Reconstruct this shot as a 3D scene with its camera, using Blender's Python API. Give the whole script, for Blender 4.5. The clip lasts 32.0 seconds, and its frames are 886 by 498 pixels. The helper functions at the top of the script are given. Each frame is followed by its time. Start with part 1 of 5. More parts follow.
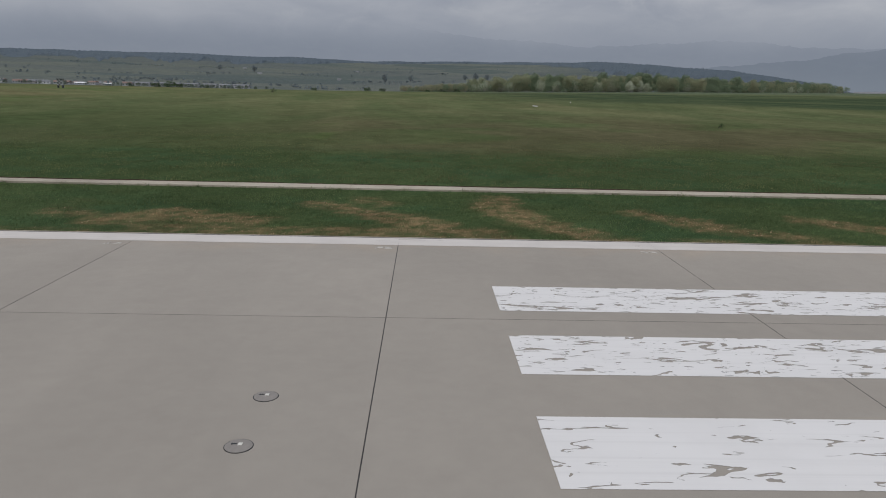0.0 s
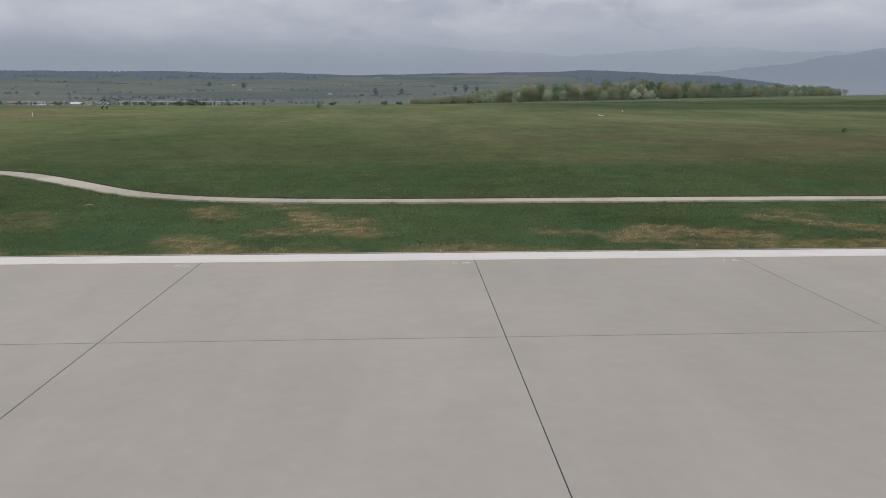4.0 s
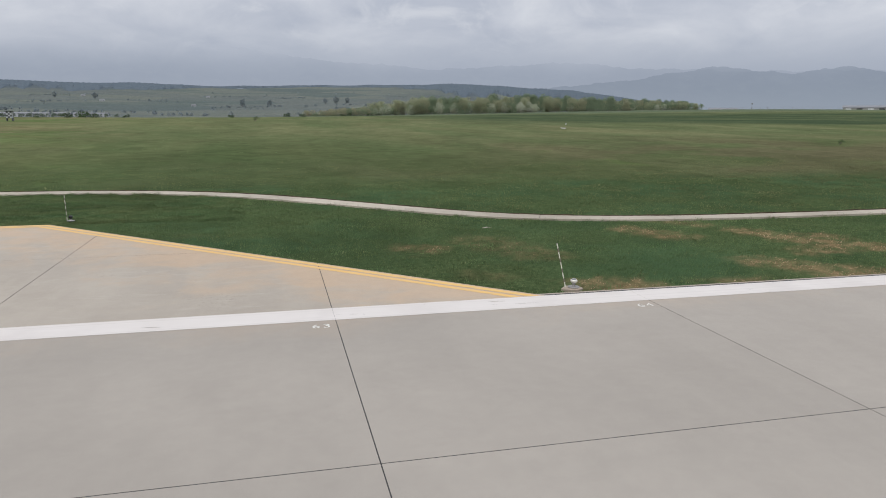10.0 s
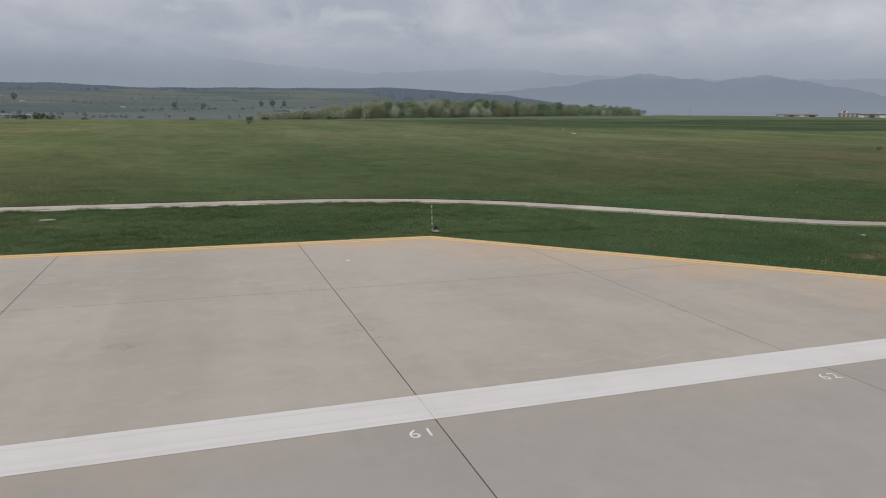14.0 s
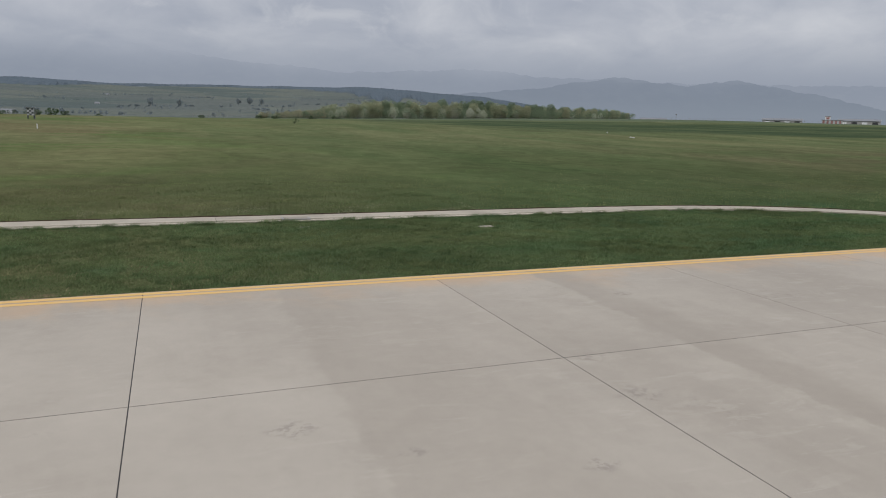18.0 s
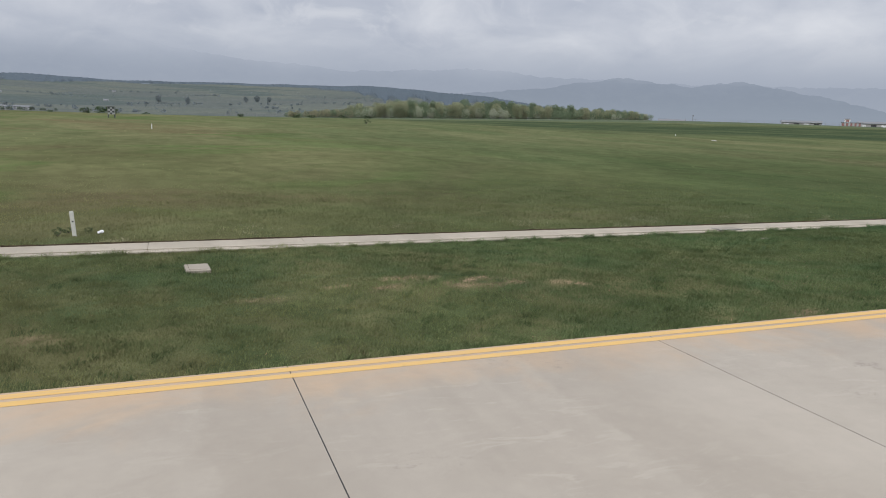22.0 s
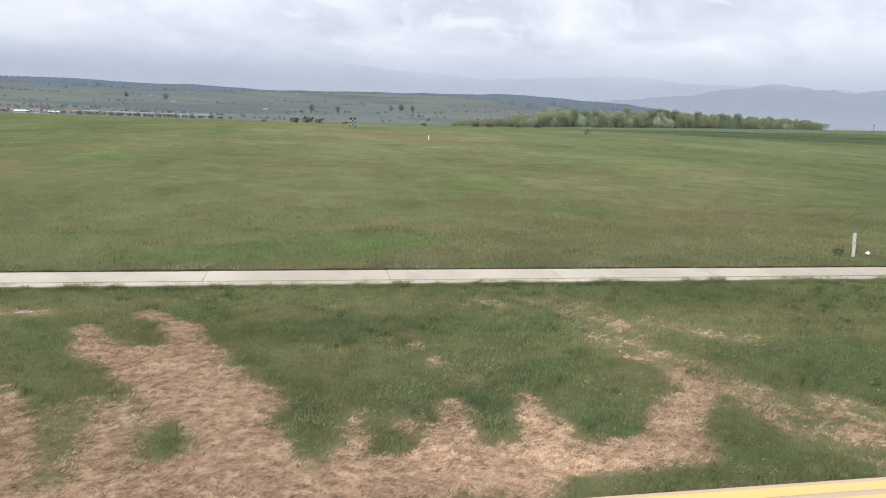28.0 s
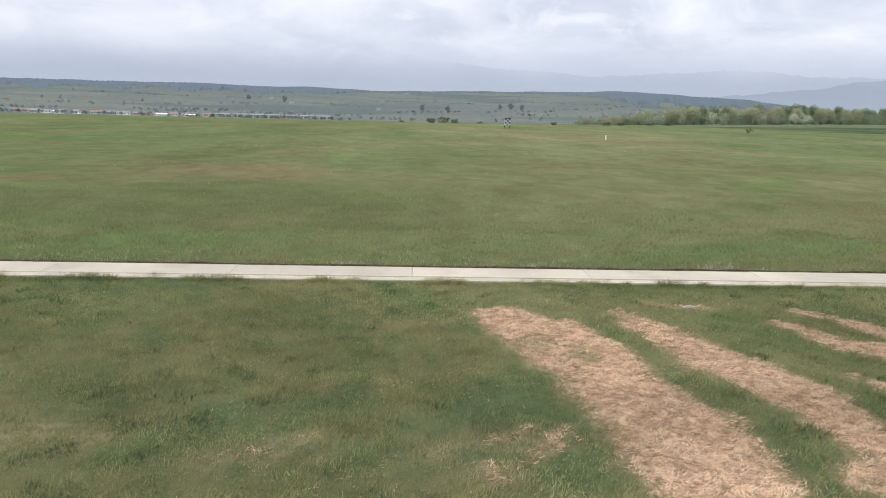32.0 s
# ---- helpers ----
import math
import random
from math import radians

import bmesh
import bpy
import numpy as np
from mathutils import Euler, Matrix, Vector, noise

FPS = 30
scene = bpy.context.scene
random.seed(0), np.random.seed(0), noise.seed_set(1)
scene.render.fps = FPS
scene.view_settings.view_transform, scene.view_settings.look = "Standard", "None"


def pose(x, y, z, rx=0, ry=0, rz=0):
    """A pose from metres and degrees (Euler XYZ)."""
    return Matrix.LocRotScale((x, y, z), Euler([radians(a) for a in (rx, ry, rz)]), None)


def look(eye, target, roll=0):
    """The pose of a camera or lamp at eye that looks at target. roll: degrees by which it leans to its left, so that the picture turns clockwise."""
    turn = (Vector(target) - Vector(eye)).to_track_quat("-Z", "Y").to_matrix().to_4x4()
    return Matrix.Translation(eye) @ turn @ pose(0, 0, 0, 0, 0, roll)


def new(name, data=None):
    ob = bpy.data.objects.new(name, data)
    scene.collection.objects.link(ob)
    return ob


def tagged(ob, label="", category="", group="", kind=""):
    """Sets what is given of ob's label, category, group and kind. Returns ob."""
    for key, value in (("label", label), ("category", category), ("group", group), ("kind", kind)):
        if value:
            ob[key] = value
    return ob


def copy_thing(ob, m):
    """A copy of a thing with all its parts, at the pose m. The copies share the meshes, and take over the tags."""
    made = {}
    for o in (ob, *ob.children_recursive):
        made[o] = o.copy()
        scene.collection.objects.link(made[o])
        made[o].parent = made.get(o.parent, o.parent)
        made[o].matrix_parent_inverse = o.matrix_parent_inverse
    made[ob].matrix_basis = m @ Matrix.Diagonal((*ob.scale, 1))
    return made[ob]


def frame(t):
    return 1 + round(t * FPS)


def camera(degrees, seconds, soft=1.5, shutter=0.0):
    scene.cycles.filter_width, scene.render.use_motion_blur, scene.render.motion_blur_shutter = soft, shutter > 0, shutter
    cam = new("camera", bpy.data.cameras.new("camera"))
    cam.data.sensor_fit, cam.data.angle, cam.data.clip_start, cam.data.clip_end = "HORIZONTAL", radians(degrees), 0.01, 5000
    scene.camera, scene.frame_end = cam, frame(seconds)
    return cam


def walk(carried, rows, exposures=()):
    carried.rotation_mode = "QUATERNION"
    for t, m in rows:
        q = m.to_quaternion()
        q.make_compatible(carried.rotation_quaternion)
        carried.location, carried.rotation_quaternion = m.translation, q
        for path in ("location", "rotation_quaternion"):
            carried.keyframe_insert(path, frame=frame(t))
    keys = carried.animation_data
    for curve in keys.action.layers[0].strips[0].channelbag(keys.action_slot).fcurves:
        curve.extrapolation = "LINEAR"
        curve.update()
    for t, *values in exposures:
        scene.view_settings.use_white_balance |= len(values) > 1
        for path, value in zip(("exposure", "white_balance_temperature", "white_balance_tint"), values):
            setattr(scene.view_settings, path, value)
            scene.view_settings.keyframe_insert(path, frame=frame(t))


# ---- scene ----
# ---------------------------------------------------------------- camera
cam = camera(64.4, 32.0, soft=1.0)
PATH = [
    (0, (0.68, -2.312, 4.377), (0.74, -0.363, 3.935), 1.4),
    (0.5, (-1.8, -2.36, 4.404), (-1.737, -0.41, 3.964), 1.2),
    (1, (-4.206, -2.237, 4.364), (-4.135, -0.287, 3.926), 1.3),
    (1.5, (-6.474, -2.121, 4.34), (-6.402, -0.169, 3.909), 1.1),
    (2, (-8.779, -2.207, 4.384), (-8.701, -0.256, 3.954), 1.1),
    (3, (-13.003, -2.095, 4.379), (-12.922, -0.14, 3.963), 0.5),
    (3.5, (-14.907, -1.899, 4.327), (-14.824, 0.057, 3.917), 0.2),
    (5.5, (-22.079, -1.129, 4.322), (-21.934, 0.822, 3.907), -0.3),
    (6, (-23.743, -1.029, 4.364), (-23.568, 0.92, 3.95), -0.2),
    (7, (-27.275, -0.395, 4.392), (-27.028, 1.548, 3.986), -0.1),
    (7.5, (-29.082, 0.058, 4.389), (-28.799, 1.996, 3.987), -0.3),
    (8, (-31.025, 0.454, 4.383), (-30.702, 2.387, 3.986), -0.4),
    (8.5, (-32.777, 0.968, 4.4), (-32.418, 2.896, 4.008), -0.2),
    (9, (-34.794, 1.428, 4.405), (-34.398, 3.35, 4.018), -0.0),
    (9.5, (-36.571, 2.027, 4.381), (-36.143, 3.943, 4.0), 0.2),
    (10, (-38.689, 2.582, 4.387), (-38.228, 4.491, 4.01), 0.2),
    (10.5, (-40.64, 3.217, 4.364), (-40.152, 5.12, 3.991), 0.2),
    (11, (-42.581, 3.761, 4.379), (-42.069, 5.658, 4.004), 0.3),
    (11.5, (-44.821, 4.383, 4.411), (-44.286, 6.274, 4.038), 0.3),
    (12, (-46.905, 5.023, 4.41), (-46.348, 6.908, 4.042), 0.3),
    (13, (-51.175, 6.623, 4.362), (-50.575, 8.496, 3.999), 0.4),
    (13.5, (-53.349, 7.393, 4.361), (-52.728, 9.259, 3.997), 0.4),
    (14, (-55.616, 8.07, 4.394), (-54.975, 9.929, 4.029), 0.6),
    (15, (-60.215, 9.827, 4.39), (-59.542, 11.674, 4.023), 0.6),
    (15.5, (-62.605, 10.7, 4.399), (-61.918, 12.542, 4.033), 1.0),
    (17.5, (-71.98, 14.059, 4.354), (-71.267, 15.892, 3.992), 1.4),
    (18, (-74.28, 14.894, 4.355), (-73.563, 16.725, 3.993), 1.4),
    (18.5, (-76.559, 15.719, 4.362), (-75.837, 17.549, 4.001), 1.4),
    (19, (-78.819, 16.536, 4.365), (-78.095, 18.365, 4.003), 1.5),
    (19.5, (-81.052, 17.332, 4.368), (-80.325, 19.16, 4.007), 1.6),
    (20, (-83.272, 18.12, 4.371), (-82.542, 19.946, 4.007), 1.6),
    (20.5, (-85.472, 18.906, 4.372), (-84.742, 20.732, 4.008), 1.6),
    (21, (-87.632, 19.687, 4.371), (-86.904, 21.514, 4.006), 1.6),
    (21.5, (-89.734, 20.462, 4.37), (-89.01, 22.29, 4.006), 1.9),
    (22, (-91.812, 21.21, 4.372), (-91.095, 23.041, 4.008), 1.8),
    (22.5, (-93.869, 21.915, 4.381), (-93.161, 23.75, 4.019), 1.8),
    (23, (-95.891, 22.572, 4.39), (-95.195, 24.412, 4.027), 1.8),
    (23.5, (-97.871, 23.162, 4.398), (-97.189, 25.006, 4.034), 1.9),
    (24, (-99.834, 23.68, 4.405), (-99.171, 25.531, 4.042), 2.1),
    (24.5, (-101.775, 24.116, 4.412), (-101.137, 25.977, 4.048), 1.9),
    (26.5, (-109.297, 25.424, 4.388), (-108.8, 27.328, 4.029), 2.1),
    (27, (-111.152, 25.641, 4.378), (-110.698, 27.556, 4.022), 2.0),
    (27.5, (-112.963, 25.781, 4.373), (-112.551, 27.707, 4.02), 1.9),
    (28, (-114.735, 25.875, 4.372), (-114.365, 27.808, 4.018), 1.9),
    (28.5, (-116.46, 25.931, 4.37), (-116.133, 27.872, 4.017), 1.8),
    (29, (-118.139, 25.973, 4.366), (-117.853, 27.921, 4.011), 1.7),
    (29.5, (-119.773, 26.017, 4.361), (-119.525, 27.97, 4.005), 1.6),
    (30, (-121.384, 26.062, 4.355), (-121.17, 28.019, 4.0), 1.6),
    (30.5, (-122.958, 26.078, 4.349), (-122.775, 28.038, 3.995), 1.5),
    (31, (-124.491, 26.062, 4.34), (-124.338, 28.024, 3.985), 1.6),
    (31.5, (-126.002, 26.022, 4.335), (-125.884, 27.986, 3.974), 1.3),
    (32, (-127.494, 25.965, 4.328), (-127.413, 27.93, 3.963), 1.3),
]
walk(cam, [(t, look(eye, target, roll)) for t, eye, target, roll in PATH],
     exposures=[(0, -0.47), (1, -0.28), (3, -0.12), (6, -0.05), (8, 0.02), (10, 0.13), (11, 0.11), (12, -0.01), (13, -0.12), (15, -0.22), (18, -0.17), (19, -0.12), (20, -0.07), (21, 0.02), (24, 0.36), (27, 0.68), (30, 0.70), (32, 0.70)])

# ---------------------------------------------------------------- sky and sun
SUN_EL, SUN_AZ = radians(52), radians(215)
world = bpy.data.worlds.new("overcast")
scene.world = world
world.use_nodes = True
wt = world.node_tree
wt.nodes.clear()


def wnode(kind, **sets):
    n = wt.nodes.new(kind)
    for key, value in sets.items():
        n.inputs[key.replace("_", " ")].default_value = value
    return n


sky = wt.nodes.new("ShaderNodeTexSky")
sky.sky_type, sky.sun_disc = "NISHITA", False
sky.sun_elevation, sky.sun_rotation = SUN_EL, SUN_AZ
sky.air_density, sky.dust_density = 1.0, 3.0
sky_dim = wnode("ShaderNodeVectorMath")
sky_dim.operation = "SCALE"
sky_dim.inputs["Scale"].default_value = 0.09
wt.links.new(sky.outputs[0], sky_dim.inputs[0])
way = wt.nodes.new("ShaderNodeTexCoord")
parts_of_way = wt.nodes.new("ShaderNodeSeparateXYZ")
wt.links.new(way.outputs["Generated"], parts_of_way.inputs[0])
# the cloud deck is flat: its pattern narrows towards the horizon
height = wt.nodes.new("ShaderNodeMath")
height.operation = "ADD"
height.inputs[1].default_value = 0.20
wt.links.new(parts_of_way.outputs["Z"], height.inputs[0])
flat = []
for axis in "XY":
    d = wt.nodes.new("ShaderNodeMath")
    d.operation = "DIVIDE"
    wt.links.new(parts_of_way.outputs[axis], d.inputs[0])
    wt.links.new(height.outputs[0], d.inputs[1])
    flat.append(d)
deck = wt.nodes.new("ShaderNodeCombineXYZ")
wt.links.new(flat[0].outputs[0], deck.inputs[0])
wt.links.new(flat[1].outputs[0], deck.inputs[1])
billow = wnode("ShaderNodeTexNoise", Scale=0.75, Detail=6.0, Roughness=0.48, Distortion=0.3)
wt.links.new(deck.outputs[0], billow.inputs["Vector"])
# heaps of cloud that stand up out of the deck
heap_way = wt.nodes.new("ShaderNodeMapping")
heap_way.inputs["Scale"].default_value = (1.0, 1.0, 2.3)
wt.links.new(way.outputs["Generated"], heap_way.inputs[0])
heap = wnode("ShaderNodeTexNoise", Scale=5.6, Detail=10.0, Roughness=0.56, Distortion=0.5)
wt.links.new(heap_way.outputs[0], heap.inputs["Vector"])
both = wt.nodes.new("ShaderNodeMix")
both.inputs["Factor"].default_value = 0.62
wt.links.new(billow.outputs["Fac"], both.inputs["A"])
wt.links.new(heap.outputs["Fac"], both.inputs["B"])
shape = wt.nodes.new("ShaderNodeValToRGB")
shape.color_ramp.elements[0].position, shape.color_ramp.elements[0].color = 0.36, (0.415, 0.448, 0.530, 1)
shape.color_ramp.elements[1].position, shape.color_ramp.elements[1].color = 0.69, (0.67, 0.686, 0.735, 1)
wt.links.new(both.outputs["Result"], shape.inputs[0])
# bright heads of single clouds, low over the mountains
puff_way = wt.nodes.new("ShaderNodeMapping")
puff_way.inputs["Scale"].default_value = (1.0, 1.0, 2.0)
wt.links.new(way.outputs["Generated"], puff_way.inputs[0])
puff = wnode("ShaderNodeTexNoise", Scale=10.5, Detail=9.0, Roughness=0.6, Distortion=0.7)
wt.links.new(puff_way.outputs[0], puff.inputs["Vector"])
head = wt.nodes.new("ShaderNodeMapRange")
head.interpolation_type = "SMOOTHSTEP"
head.inputs["From Min"].default_value, head.inputs["From Max"].default_value = 0.50, 0.72
head.inputs["To Max"].default_value = 0.50
wt.links.new(puff.outputs["Fac"], head.inputs["Value"])
heads = wt.nodes.new("ShaderNodeMix")
heads.data_type = "RGBA"
heads.inputs["B"].default_value = (0.66, 0.675, 0.72, 1)
wt.links.new(head.outputs[0], heads.inputs["Factor"])
wt.links.new(shape.outputs[0], heads.inputs["A"])
low = wt.nodes.new("ShaderNodeMapRange")
low.interpolation_type = "SMOOTHSTEP"
low.inputs["From Min"].default_value, low.inputs["From Max"].default_value = 0.045, 0.125
wt.links.new(parts_of_way.outputs["Z"], low.inputs["Value"])
veil = wt.nodes.new("ShaderNodeMix")
veil.data_type = "RGBA"
veil.inputs["A"].default_value = (0.355, 0.395, 0.480, 1)
wt.links.new(low.outputs[0], veil.inputs["Factor"])
wt.links.new(heads.outputs["Result"], veil.inputs["B"])
high = wt.nodes.new("ShaderNodeMapRange")
high.inputs["From Min"].default_value, high.inputs["From Max"].default_value = 0.15, 1.0
high.inputs["To Min"].default_value, high.inputs["To Max"].default_value = 1.0, 1.9
wt.links.new(parts_of_way.outputs["Z"], high.inputs["Value"])
deck_light = wt.nodes.new("ShaderNodeVectorMath")
deck_light.operation = "SCALE"
wt.links.new(veil.outputs["Result"], deck_light.inputs[0])
wt.links.new(high.outputs[0], deck_light.inputs["Scale"])
cover = wt.nodes.new("ShaderNodeMix")
cover.data_type = "RGBA"
cover.inputs["Factor"].default_value = 0.92
wt.links.new(sky_dim.outputs[0], cover.inputs["A"])
wt.links.new(deck_light.outputs[0], cover.inputs["B"])
back = wt.nodes.new("ShaderNodeBackground")
wt.links.new(cover.outputs["Result"], back.inputs[0])
back.inputs[1].default_value = 1.0
wout = wt.nodes.new("ShaderNodeOutputWorld")
wt.links.new(back.outputs[0], wout.inputs[0])

sun = new("sun", bpy.data.lights.new("sun", "SUN"))
sun.data.energy, sun.data.angle, sun.data.color = 1.2, radians(14), (1.0, 0.97, 0.92)
sun_way = Vector((math.sin(SUN_AZ) * math.cos(SUN_EL), math.cos(SUN_AZ) * math.cos(SUN_EL), math.sin(SUN_EL)))
sun.matrix_world = look(sun_way * 50, (0, 0, 0))


# ---------------------------------------------------------------- materials
class Mat:
    """A principled material with short ways to add nodes."""

    def __init__(self, name, rough=0.8, metal=0.0, colour=None):
        self.m = bpy.data.materials.new(name)
        self.m.use_nodes = True
        self.t = self.m.node_tree
        self.b = self.t.nodes["Principled BSDF"]
        self.b.inputs["Roughness"].default_value = rough
        self.b.inputs["Metallic"].default_value = metal
        self.b.inputs["Specular IOR Level"].default_value = 0.2
        if colour:
            self.b.inputs["Base Color"].default_value = (*colour, 1)

    def put(self, socket, value):
        if isinstance(value, bpy.types.NodeSocket):
            self.t.links.new(value, socket)
        elif isinstance(value, tuple) and len(value) == 3 and socket.type == "RGBA":
            socket.default_value = (*value, 1)
        else:
            socket.default_value = value

    def place(self, scale=(1, 1, 1), own=False, turn=0.0):
        n = self.t.nodes.new("ShaderNodeTexCoord" if own else "ShaderNodeNewGeometry")
        m = self.t.nodes.new("ShaderNodeMapping")
        m.inputs["Scale"].default_value = scale
        m.inputs["Rotation"].default_value = (0, 0, radians(turn))
        self.t.links.new(n.outputs["Object" if own else "Position"], m.inputs[0])
        return m.outputs[0]

    def noise(self, scale, detail=4.0, rough=0.55, stretch=(1, 1, 1), own=False, warp=0.0, turn=0.0):
        n = self.t.nodes.new("ShaderNodeTexNoise")
        n.inputs["Scale"].default_value, n.inputs["Detail"].default_value = scale, detail
        n.inputs["Roughness"].default_value, n.inputs["Distortion"].default_value = rough, warp
        self.t.links.new(self.place(stretch, own, turn), n.inputs["Vector"])
        return n.outputs["Fac"]

    def span(self, value, lo, hi, a=0.0, b=1.0):
        n = self.t.nodes.new("ShaderNodeMapRange")
        n.interpolation_type = "SMOOTHSTEP"
        self.put(n.inputs["Value"], value)
        for key, v in (("From Min", lo), ("From Max", hi), ("To Min", a), ("To Max", b)):
            n.inputs[key].default_value = v
        return n.outputs[0]

    def math(self, kind, a, b=0.0):
        n = self.t.nodes.new("ShaderNodeMath")
        n.operation = kind
        self.put(n.inputs[0], a)
        self.put(n.inputs[1], b)
        return n.outputs[0]

    def mix(self, fac, a, b, blend="MIX"):
        n = self.t.nodes.new("ShaderNodeMix")
        n.data_type, n.blend_type = "RGBA", blend
        self.put(n.inputs["Factor"], fac)
        self.put(n.inputs["A"], a)
        self.put(n.inputs["B"], b)
        return n.outputs["Result"]

    def attr(self, name):
        n = self.t.nodes.new("ShaderNodeAttribute")
        n.attribute_name = name
        return n.outputs["Fac"]

    def chance(self, island=False):
        if island:
            return self.t.nodes.new("ShaderNodeNewGeometry").outputs["Random Per Island"]
        return self.t.nodes.new("ShaderNodeObjectInfo").outputs["Random"]

    def axis(self, which):
        n = self.t.nodes.new("ShaderNodeSeparateXYZ")
        self.t.links.new(self.t.nodes.new("ShaderNodeNewGeometry").outputs["Position"], n.inputs[0])
        return n.outputs[which]

    def bump(self, value, far=0.01, strength=0.5):
        n = self.t.nodes.new("ShaderNodeBump")
        n.inputs["Distance"].default_value, n.inputs["Strength"].default_value = far, strength
        self.put(n.inputs["Height"], value)
        self.t.links.new(n.outputs[0], self.b.inputs["Normal"])

    def soften(self, share):
        """Leaves and blades let light through: they are lit more as the sward is than one by one."""
        g = self.t.nodes.new("ShaderNodeNewGeometry")
        n = self.t.nodes.new("ShaderNodeMix")
        n.data_type = "VECTOR"
        n.inputs["Factor"].default_value = share
        self.t.links.new(g.outputs["Normal"], n.inputs["A"])
        n.inputs["B"].default_value = (0, 0, 1)
        self.t.links.new(n.outputs["Result"], self.b.inputs["Normal"])

    def translucent(self, value, share):
        """Part of the light comes through from behind, as in leaves and blades."""
        n = self.t.nodes.new("ShaderNodeBsdfTranslucent")
        self.put(n.inputs[0], value)
        mixer = self.t.nodes.new("ShaderNodeMixShader")
        mixer.inputs[0].default_value = share
        self.t.links.new(self.b.outputs[0], mixer.inputs[1])
        self.t.links.new(n.outputs[0], mixer.inputs[2])
        self.t.links.new(mixer.outputs[0], self.t.nodes["Material Output"].inputs[0])

    def colour(self, value):
        self.put(self.b.inputs["Base Color"], value)
        return self.m

    def clear(self, keep):
        """Lets the ground show where keep is 0."""
        self.put(self.b.inputs["Alpha"], keep)


def concrete(name, a, b, stain, spread=0.10, washed=None, lanes=(), pits=()):
    k = Mat(name, 0.85)
    c = k.mix(k.span(k.noise(0.13, 5, 0.6), 0.35, 0.68), a, b)
    cloud = k.span(k.noise(0.55, 6, 0.65, warp=0.4), 0.48, 0.70)
    c = k.mix(k.math("MULTIPLY", cloud, 0.34), c, stain)
    # faint marks of the paver's broom, square to the runway
    broom = k.span(k.noise(1.0, 5, 0.6, (0.75, 0.09, 1), warp=0.15), 0.44, 0.62)
    c = k.mix(k.math("MULTIPLY", broom, 0.30), c, b)
    drag = k.span(k.noise(1.0, 5, 0.6, (0.22, 0.05, 1), warp=0.3), 0.48, 0.62)
    c = k.mix(k.math("MULTIPLY", drag, 0.28), c, stain)
    pale = k.span(k.noise(1.3, 6, 0.7, (0.7, 1.2, 1), warp=0.6), 0.54, 0.70)
    c = k.mix(k.math("MULTIPLY", pale, 0.30), c, b)
    if lanes:
        # pale flakes of laitance
        flake = k.math("MULTIPLY", k.span(k.noise(0.25, 4, 0.6), 0.42, 0.60), k.span(k.noise(1.8, 6, 0.72, (0.45, 1.6, 1), warp=0.8), 0.55, 0.60))
        c = k.mix(k.math("MULTIPLY", flake, 0.26), c, (0.55, 0.495, 0.42))
    for ax, ay, rim, reach, much in washed or ():
        # reddish soil washed over the edge of the pavement
        gap = k.math("SUBTRACT", rim, k.math("ADD", k.math("MULTIPLY", k.axis("X"), ax), k.math("MULTIPLY", k.axis("Y"), ay)))
        near_rim = k.span(k.math("ADD", gap, k.span(k.noise(0.5, 5, 0.65, warp=0.5), 0.2, 0.8, -0.5 * reach, 0.5 * reach)), 0, reach, 1, 0)
        c = k.mix(k.math("MULTIPLY", near_rim, much), c, (0.55, 0.390, 0.252))
    for x0, x1, much in lanes:
        # lanes that the paver left a little darker, sharp on one side and fading on the other
        at = k.math("ADD", k.axis("X"), k.span(k.noise(0.7, 6, 0.7), 0.2, 0.8, -0.20, 0.20))
        lane = k.math("MULTIPLY", k.span(at, x0 - 0.13, x0 + 0.13), k.span(at, x1 + 0.2, x1 - 0.2 - 0.35 * (x1 - x0)))
        lane = k.math("MULTIPLY", lane, k.span(k.noise(0.4, 6, 0.65), 0.25, 0.7, 0.5 * much, much))
        c = k.mix(lane, c, stain)
        skin = k.math("MULTIPLY", k.span(at, x0 - 1.3, x0 - 0.2), k.span(at, x0 + 0.07, x0 - 0.07))
        c = k.mix(k.math("MULTIPLY", skin, k.span(k.noise(1.2, 6, 0.7), 0.40, 0.66, 0, 0.8 * much)), c, b)
    for px, py, r in pits:
        # scaled patches where the skin of the concrete has come off
        gap = k.math("ADD", k.math("ABSOLUTE", k.math("SUBTRACT", k.axis("X"), px)), k.math("MULTIPLY", k.math("ABSOLUTE", k.math("SUBTRACT", k.axis("Y"), py)), 1.3))
        hole = k.math("MULTIPLY", k.span(gap, r, 0.3 * r), k.span(k.noise(5.0, 6, 0.75), 0.47, 0.56))
        c = k.mix(k.math("MULTIPLY", hole, 0.5), c, (0.235, 0.205, 0.175))
    bare = k.math("MULTIPLY", k.span(k.noise(0.33, 3, 0.5), 0.61, 0.72), k.span(k.noise(7.0, 5, 0.75), 0.54, 0.62))
    c = k.mix(k.math("MULTIPLY", bare, 0.45 if lanes else 0.12), c, (0.24, 0.21, 0.18))
    pock = k.span(k.noise(2.2, 7, 0.8), 0.70, 0.75)
    c = k.mix(k.math("MULTIPLY", pock, 0.5), c, (0.25, 0.22, 0.19))
    grain = k.noise(70, 3, 0.7)
    c = k.mix(k.span(grain, 0.3, 0.8, 0.0, 0.26), c, (0.17, 0.157, 0.145))
